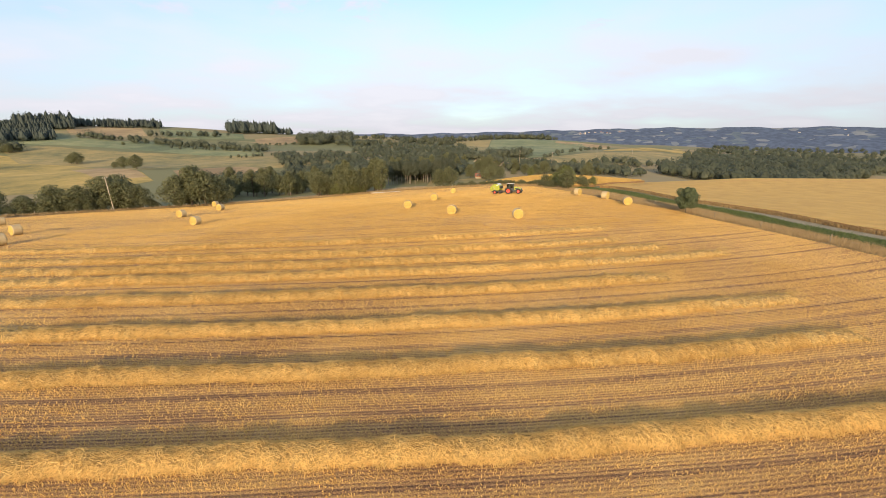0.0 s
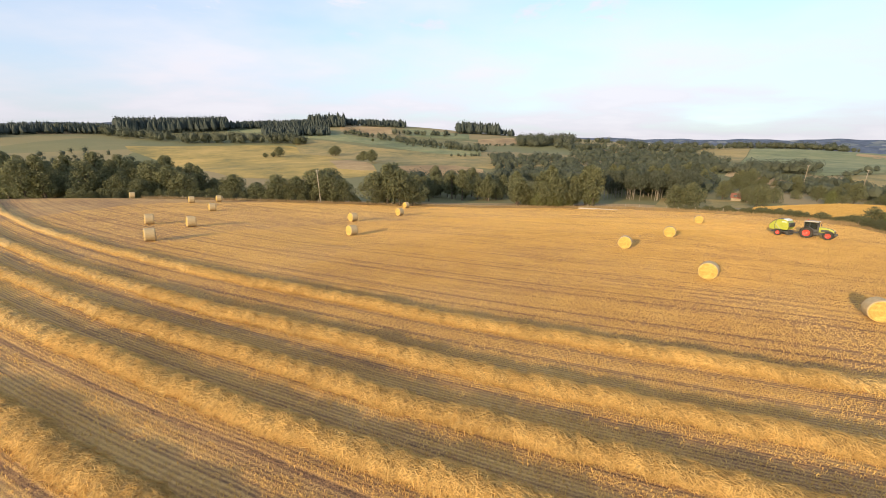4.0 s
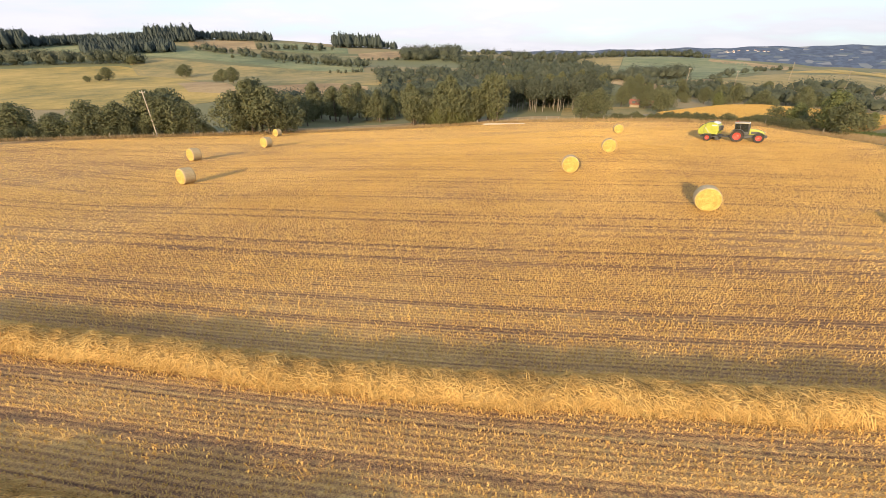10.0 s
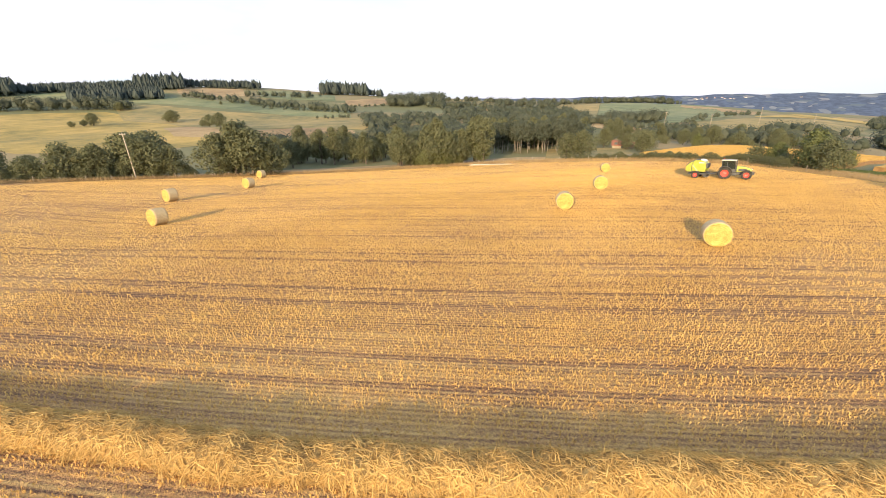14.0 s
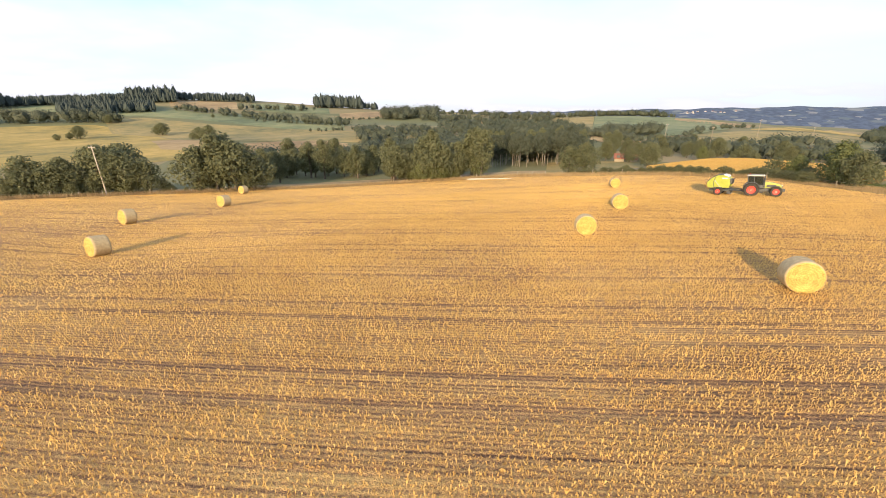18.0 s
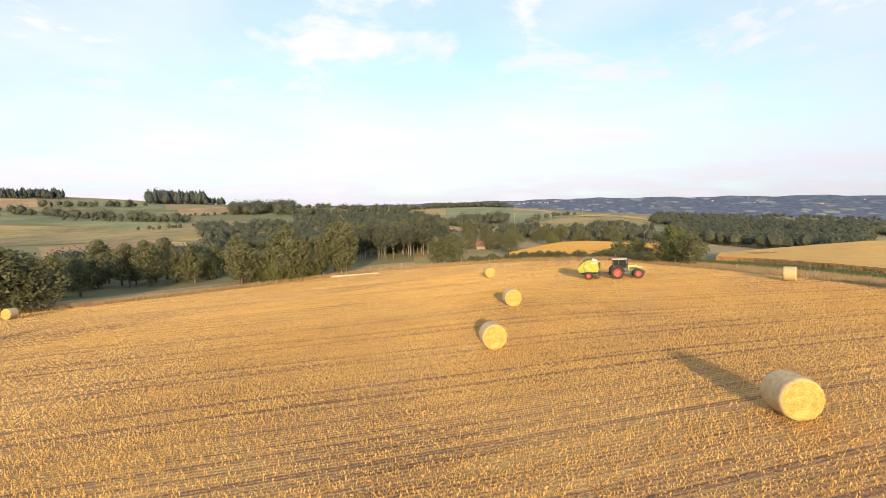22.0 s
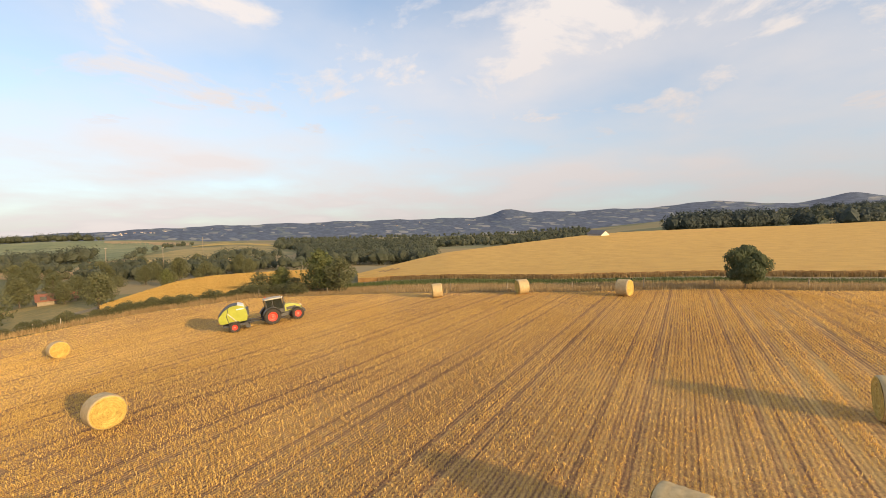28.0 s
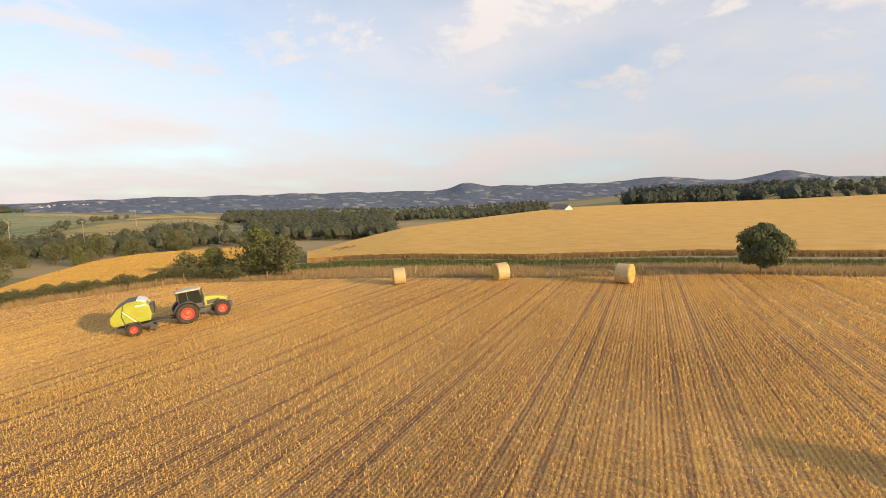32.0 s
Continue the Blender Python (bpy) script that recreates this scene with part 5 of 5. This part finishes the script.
def build_baler():
    b = new("round_baler")
    # axle under the origin, drawbar ahead (+x)
    side = [(1.22, 1.0), (1.36, 1.5), (1.28, 2.15), (1.02, 2.52), (0.50, 2.70), (-0.15, 2.66), (-0.85, 2.28), (-1.36, 1.72), (-1.42, 1.28), (-1.22, 0.98)]
    for y0, y1 in ((-1.22, -1.08), (1.08, 1.22)):
        simple("side_shell", b, M["lime"], prism, side, y0, y1, bevel=0.055, label="lime-green side panel")
        ys = -1.235 if y0 < 0 else 1.235
        simple("gate_seam", b, M["dark"], prism, [(-0.52, 0.98), (-0.66, 1.7), (-0.42, 2.5), (-0.36, 2.5), (-0.60, 1.7), (-0.45, 0.98)], ys - 0.02, ys + 0.02, bevel=0)
    simple("chamber", b, M["lime"], prism, [(x * 0.96, 1.62 + (z - 1.62) * 0.95) for x, z in side], -1.09, 1.09, bevel=0.03)
    simple("top_panel", b, M["dark"], prism, [(0.46, 2.64), (0.44, 2.76), (-0.20, 2.74), (-0.92, 2.36), (-1.42, 1.82), (-1.36, 1.74), (-0.86, 2.24), (-0.16, 2.60)], -1.06, 1.06, bevel=0.012, label="black sloping top panel")
    simple("front_hood", b, M["white_paint"], prism, [(0.50, 2.66), (0.50, 2.78), (1.00, 2.62), (1.10, 2.45), (1.00, 2.46)], -1.04, 1.04, bevel=0.012, label="pale hood over the net box")
    simple("net_box", b, M["dark"], box, 1.24, 1.52, -1.02, 1.02, 1.50, 2.15, bevel=0.05)
    simple("frame", b, M["dark"], box, -1.1, 1.3, -1.0, 1.0, 0.55, 0.78, bevel=0.03)
    simple("axle", b, M["dark"], rod, (0, -1.2, 0.52), (0, 1.2, 0.52), 0.08)
    simple("pickup_roller", b, M["dark"], rod, (1.25, -1.0, 0.42), (1.25, 1.0, 0.42), 0.22, 16)
    bm = bmesh.new()
    for i in range(20):
        y = -0.95 + 1.9 * i / 19
        for k in range(4):
            an = 0.4 + k * math.pi / 2
            rod(bm, (1.25 + math.cos(an) * .2, y, 0.42 + math.sin(an) * .2), (1.25 + math.cos(an + .3) * .34, y, 0.42 + math.sin(an + .3) * .34), 0.012, 4)
    part("tines", bm, M["steel"], b)
    simple("pickup_guard", b, M["dark"], prism, [(1.0, 0.86), (1.5, 0.78), (1.62, 0.60), (1.56, 0.58), (1.46, 0.72), (1.0, 0.80)], -1.05, 1.05, bevel=0.01)
    for y in (-1, 1):
        simple("tongue", b, M["dark"], rod, (1.2, y * 0.6, 0.72), (2.9, 0.0, 0.58), 0.07, 8)
        wheel(b, 0.0, y * 1.22, 0.52, 0.42, 0.28, y)
        simple("wheel_guard", b, M["dark"], prism, [(0.55, 0.80), (0.45, 1.10), (-0.45, 1.10), (-0.55, 0.80), (-0.50, 0.78), (-0.40, 1.04), (0.40, 1.04), (0.50, 0.78)], y * 1.22 - 0.22, y * 1.22 + 0.22, bevel=0)
        simple("tail_lamp", b, M["red"], box, -1.42, -1.34, y * 0.95 - 0.1, y * 0.95 + 0.1, 1.10, 1.25, bevel=0.01)
        simple("hydraulic_ram", b, M["steel"], rod, (0.3, y * 1.25, 1.0), (-0.5, y * 1.25, 2.0), 0.04, 8)
        simple("brand_panel", b, M["white_paint"], box, 0.35, 1.05, y * 1.222 - 0.006, y * 1.222 + 0.006, 2.22, 2.34, bevel=0)
    simple("drive_shaft", b, M["dark"], rod, (1.2, 0, 0.95), (3.4, 0, 0.72), 0.06, 8)
    return tagged(b, "lime-green round baler with black top and red wheels", "baler")


def place_rig():
    tr, ba = build_tractor(), build_baler()
    tx, ty, head = 63.5, 62.4, 143.0
    tr.matrix_world = ground_pose(tx, ty, 90 - head)
    hb = 150.0
    bx, by = tx - 3.75 * math.sin(radians(148)), ty - 3.75 * math.cos(radians(148))
    ba.matrix_world = ground_pose(bx, by, 90 - hb) @ Matrix.Diagonal((1.04, 1.0, 1.06, 1))


place_rig()

# ---- fence, poles, buildings ----
def make_post(high, r, lean):
    bm = bmesh.new()
    tube(bm, (0, 0, -0.2), (lean, 0, high), r, r * 0.85, 8)
    return bm


def fences():
    rng = random.Random(4)
    for name, label, az0, az1, step, off in (("field_fence", "old wooden post fence along the stubble edge", -48, -14, 2.2, 1.2), ("meadow_fence", "pale post fence beside the meadow strip", 20, 46, 2.2, 2.2), ("verge_fence", "wooden post fence in the dry verge", 62, 150, 7.5, 1.6)):
        root = new(name)
        tops = []
        for az in np.arange(az0, az1, step):
            x, y = polar(az + rng.uniform(-.3, .3), float(edge_r(az)) + off)
            h = rng.uniform(1.0, 1.35)
            ob = part("post", make_post(h, 0.07, rng.uniform(-.08, .08)), M["wood"] if name == "verge_fence" else M["pole_wood"], root)
            ob.location = (x, y, hz(x, y))
            tops.append(Vector((x, y, hz(x, y) + h * 0.85)))
        for k in (0.0, 0.4):
            bm = bmesh.new()
            for p, q in zip(tops, tops[1:]):
                tube(bm, p - Vector((0, 0, k)), q - Vector((0, 0, k)), 0.006, 0.006, 3)
            part("wire", bm, M["steel"], root)
        tagged(root, label, "fence")


def poles():
    for x, y, h, lx, ly in [(-34.3, 127.0, 10.3, -0.45, 0.1), (-105, 126, 9.5, -0.6, 0.2), (154, 167, 11.0, 0.5, 0), (176, 163, 10.0, 0.2, 0), (266, 207, 10, 0.2, 0), (282, 187, 10, 0.1, 0)]:
        root = new("utility_pole")
        bm = bmesh.new()
        tube(bm, (0, 0, -0.4), (lx, ly, h), 0.15, 0.10, 10)
        part("shaft", bm, M["pole_wood"] if x < 0 else M["wood"], root, "leaning weathered wooden shaft")
        bm = bmesh.new()
        box(bm, lx - 0.6, lx + 0.6, ly - 0.05, ly + 0.05, h - 0.45, h - 0.33, 0.01)
        part("crossarm", bm, M["pole_wood"], root)
        for k in (-0.5, 0.0, 0.5):
            bm = bmesh.new()
            tube(bm, (lx + k, ly, h - 0.33), (lx + k, ly, h - 0.15), 0.04, 0.03, 6)
            part("insulator", bm, M["white_paint"], root)
        root.location = (x, y, hz(x, y))
        tagged(root, "leaning weathered wooden utility pole", "utility pole", "utility poles")


M["pole_wood"] = plain("pale_pole_wood", (0.34, 0.29, 0.22), (0.52, 0.46, 0.37), 3.0, 0.8, bump=0.01)
M["roof_tile"] = plain("clay_tiles", (0.19, 0.075, 0.045), (0.29, 0.12, 0.075), 4.0, 0.8, bump=0.03)
M["plaster"] = plain("pale_plaster", (0.52, 0.46, 0.38), (0.72, 0.66, 0.57), 2.0, 0.85, bump=0.01)
M["slate"] = plain("grey_slate", (0.10, 0.095, 0.10), (0.18, 0.17, 0.17), 3.0, 0.7, bump=0.02)


def house(x, y, turn, lx, ly, wall, rise, roof, label, name="farm_house", doors=1, group="", face="plaster"):
    root = new(name)
    bm = bmesh.new()
    box(bm, -lx / 2, lx / 2, -ly / 2, ly / 2, -0.5, wall, 0.0)
    a_ = [bm.verts.new((sx * lx / 2, yy, zz)) for sx in (-1, 1) for yy, zz in ((-ly / 2, wall), (ly / 2, wall), (0, wall + rise))]
    bm.faces.new((a_[0], a_[1], a_[2]))
    bm.faces.new((a_[3], a_[5], a_[4]))
    part("wall", bm, M[face], root)
    for s in (-1, 1):
        bm = bmesh.new()
        o, th = 0.3, 0.15
        q = [(-lx / 2 - o, s * (ly / 2 + o), wall - rise * o / (ly / 2)), (lx / 2 + o, s * (ly / 2 + o), wall - rise * o / (ly / 2)), (lx / 2 + o, 0, wall + rise), (-lx / 2 - o, 0, wall + rise)]
        lo = [bm.verts.new(p) for p in q]
        hi = [bm.verts.new((p[0], p[1], p[2] + th)) for p in q]
        bm.faces.new(lo)
        bm.faces.new(hi)
        for k in range(4):
            bm.faces.new((lo[k], lo[(k + 1) % 4], hi[(k + 1) % 4], hi[k]))
        bmesh.ops.recalc_face_normals(bm, faces=bm.faces)
        part("roof", bm, roof, root)
    for i in range(3):
        xx = -lx / 2 + lx * (i + 0.5) / 3
        simple("door" if i == 1 and doors else "window", root, M["dark"], box, xx - 0.5, xx + 0.5, -ly / 2 - 0.02, -ly / 2 + 0.02, 0.0 if i == 1 and doors else 0.9, 2.0, bevel=0)
    root.matrix_world = Matrix.Translation((x, y, hz(x, y))) @ Matrix.Rotation(radians(turn), 4, "Z")
    return tagged(root, label, "building", group)


def buildings():
    house(104.0, 132.5, -40, 6.6, 4.0, 1.1, 1.1, M["roof_tile"], "low brown shed with a red clay tile roof", "shed", face="wood")
    house(223, -17, 35, 8.0, 5.5, 1.4, 1.7, M["slate"], "white barn with a grey gable roof behind the crest", "barn")
    rng = random.Random(8)
    for i in range(26):
        az, r_ = (rng.uniform(47.5, 51.5), rng.uniform(2900, 3300)) if i < 15 else (rng.uniform(52, 112), rng.uniform(2500, 3600))
        x, y = polar(az, r_)
        house(x, y, rng.uniform(0, 180), rng.uniform(7, 12), rng.uniform(6, 8), rng.uniform(2.2, 3.0), 2.2, M["roof_tile"] if rng.random() < .4 else M["slate"], "pale distant house on the far hillside", "distant_house", 1, "distant houses")
    # felled pale log at the field edge
    root = new("felled_log")
    for k, (p, q, r0, r1) in enumerate([((46.6, 125.8), (55.0, 117.0), 0.17, 0.13), ((46.0, 124.6), (50.0, 121.0), 0.13, 0.11)]):
        bm = bmesh.new()
        tube(bm, (p[0], p[1], hz(*p) + r0), (q[0], q[1], hz(*q) + r1), r0, r1, 12)
        part("log", bm, M["pole_wood"], root)
    tagged(root, "pale barkless logs lying at the stubble edge", "log")


fences()
poles()
buildings()

# ---- stubble, grass and weeds ----
def blades(name, x, y, rng, hmin, hmax, width, spread, material, label, category, per=2, lean=0.35, flared=0.0, along=None):
    """Upright blades: per blades to each place."""
    x, y = np.repeat(x, per), np.repeat(y, per)
    k = len(x)
    x = x + rng.normal(0, spread, k)
    y = y + rng.normal(0, spread, k)
    z = height(x, y) - 0.01
    an = rng.uniform(0, 2 * np.pi, k) if along is None else along + rng.normal(0, 0.55, k)
    h = hmin + (hmax - hmin) * rng.random(k) ** (1.0 if along is None else 1.6)
    w = width * rng.uniform(0.7, 1.4, k)
    dx, dy = np.cos(an) * w, np.sin(an) * w
    lx, ly = rng.normal(0, lean, k) * h, rng.normal(0, lean, k) * h
    tip = rng.random(k) < flared  # a tuft that spreads upwards
    zb, zt = np.where(tip, z + h, z), np.where(tip, z, z + h)
    bx, by = np.where(tip, x + lx, x), np.where(tip, y + ly, y)
    tx, ty = np.where(tip, x, x + lx), np.where(tip, y, y + ly)
    v = np.stack([np.stack([bx - dx, by - dy, zb], -1), np.stack([bx + dx, by + dy, zb], -1), np.stack([tx, ty, zt], -1)], 1)
    ob = raw_mesh(name, v.reshape(-1, 3), np.arange(3 * k).reshape(-1, 3), [material])
    return tagged(ob, label, category, kind="stuff")


M["stubble_blade"] = leaf_material("cut_stalks", (0.54, 0.330, 0.100), (0.88, 0.610, 0.205), 0.45)
M["ears"] = leaf_material("ripe_ears", (0.50, 0.325, 0.095), (0.68, 0.46, 0.16), 0.4)
M["weed"] = leaf_material("weeds", (0.05, 0.08, 0.025), (0.16, 0.19, 0.07))


def dist_to_line(x, y, pts):
    best = np.full(x.shape, 1e9)
    for (x0, y0), (x1, y1) in zip(pts, pts[1:]):
        d2 = (x1 - x0) ** 2 + (y1 - y0) ** 2
        u = np.clip(((x - x0) * (x1 - x0) + (y - y0) * (y1 - y0)) / d2, 0, 1)
        best = np.minimum(best, np.hypot(x - x0 - u * (x1 - x0), y - y0 - u * (y1 - y0)))
    return best


MIDLINE = [(20, -14), (-12, -24), (3, 18), (8, 36), (24, 47), (48, 49), (50, 28)]


def in_field(x, y):
    return np.hypot(x - OX, y - OY) < edge_r(np.degrees(np.arctan2(x - OX, y - OY))) - 0.3


def tramline(v, x):
    """Worn wheel tracks, in pairs across the drill rows."""
    w = np.mod(v + 3.0, 6.6)
    return (np.abs(w - 1.2) < 0.22) | (np.abs(w - 3.0) < 0.22)


RUTS = [[(16, 33.0), (25.9, 28.8), (32.9, 25.9), (47.4, 19.7), (55, 16.4)], [(16, 31.8), (25.8, 27.5), (32.8, 24.6), (45.4, 18.8), (54, 15.0)],
        [(22, 28.0), (26.1, 26.0), (30.5, 23.8), (41.2, 18.8), (50, 14.6)]]


def grow():
    rng = np.random.default_rng(9)
    for near, far, every, along, h0, h1, w in ((0, 21, 1, 0.062, 0.05, 0.18, 0.023), (21, 45, 1, 0.12, 0.05, 0.16, 0.034), (45, 100, 2, 0.19, 0.05, 0.14, 0.058)):
        lines = np.arange(-300, 780, every)
        xs = np.arange(-70, 95, along)
        X_, N_ = np.meshgrid(xs, lines)
        X_ = X_ + rng.uniform(-along / 2, along / 2, X_.shape)
        v = N_ * DRILL
        Y_ = row_place(X_, v)
        d = dist_to_line(X_, Y_, MIDLINE)
        # rows differ from one another, and stand thinner in patches
        lot = (np.sin(N_ * 12.9898) * 43758.5453) % 1.0
        thin = 0.86 + 0.22 * np.sin(X_ * 0.23 + np.sin(Y_ * 0.31) * 2) * np.sin(Y_ * 0.17) - 0.40 * lot * (0.5 + 0.5 * np.sin(X_ * 0.11 + N_))
        worn = np.abs(np.sin(v * math.pi / 1.62)) < 0.14
        keep = (d >= near) & (d < far) & in_field(X_, Y_) & (rng.random(X_.shape) < thin) & ~(tramline(v, X_) & (rng.random(X_.shape) < 0.7)) & ~(worn & (rng.random(X_.shape) < 0.45))
        for line_ in RUTS:
            keep &= (dist_to_line(X_, Y_, line_) > 0.24) | (rng.random(X_.shape) < 0.15)
        x, y = X_[keep], Y_[keep]
        blades("stubble", x, y, rng, h0, h1, w, 0.045, M["stubble_blade"], "cut golden grain stalks in drilled rows", "stubble", 2, 0.22, 0.6, math.atan(-0.44))
    # tall dry grass in the verge and along the fences
    az = rng.uniform(58, 150, 16000)
    r_ = edge_r(az) + rng.uniform(0.02, 1, 16000) * np.interp(az, *GREEN_IN)
    a_ = np.radians(az)
    blades("dry_grass", OX + r_ * np.sin(a_), OY + r_ * np.cos(a_), rng, 0.2, 0.65, 0.03, 0.15, M["grass"], "tall dry bleached grass in the verge", "grass", 4, 0.3)
    az = rng.uniform(-50, 62, 9000)
    r_ = edge_r(az) + rng.uniform(0.2, 3.2, 9000)
    a_ = np.radians(az)
    blades("bank_grass", OX + r_ * np.sin(a_), OY + r_ * np.cos(a_), rng, 0.3, 1.0, 0.05, 0.2, M["grass"], "rough dry grass under the hedge", "grass", 3, 0.3)
    az = rng.uniform(60, 150, 12000)
    lo, hi = np.interp(az, *GREEN_IN), np.interp(az, *GREEN_OUT)
    r_ = edge_r(az) + lo + rng.uniform(0, 1, 12000) * (hi - lo)
    a_ = np.radians(az)
    blades("weeds", OX + r_ * np.sin(a_), OY + r_ * np.cos(a_), rng, 0.2, 0.5, 0.09, 0.2, M["weed"], "low green weeds along the track", "weeds", 3, 0.6)
    az = rng.uniform(47.2, 70.8, 30000)
    lo = edge_r(az) + np.interp(az, [47, 60, 66, 71], [8, 8, 10, 18]) + 0.3
    hi = np.interp(az, [47, 50, 54, 60, 71], [104, 118, 140, 152, 152]) - 0.3
    r_ = lo + rng.random(30000) * (hi - lo)
    a_ = np.radians(az)
    blades("grain_ears", OX + r_ * np.sin(a_), OY + r_ * np.cos(a_), rng, 0.95, 1.15, 0.11, 0.1, M["ears"], "ripe golden ears standing on the small grain field", "grain", 3, 0.12, 1.0)
    az = rng.uniform(76, 150, 9000)
    r_ = edge_r(az) + np.interp(az, *WHEAT_IN) + rng.uniform(-0.25, 0.3, 9000)
    a_ = np.radians(az)
    blades("grain_stalks", OX + r_ * np.sin(a_), OY + r_ * np.cos(a_), rng, 0.6, 1.0, 0.03, 0.08, M["grass"], "ripe grain stalks at the field's front", "grain", 3, 0.12)


grow()
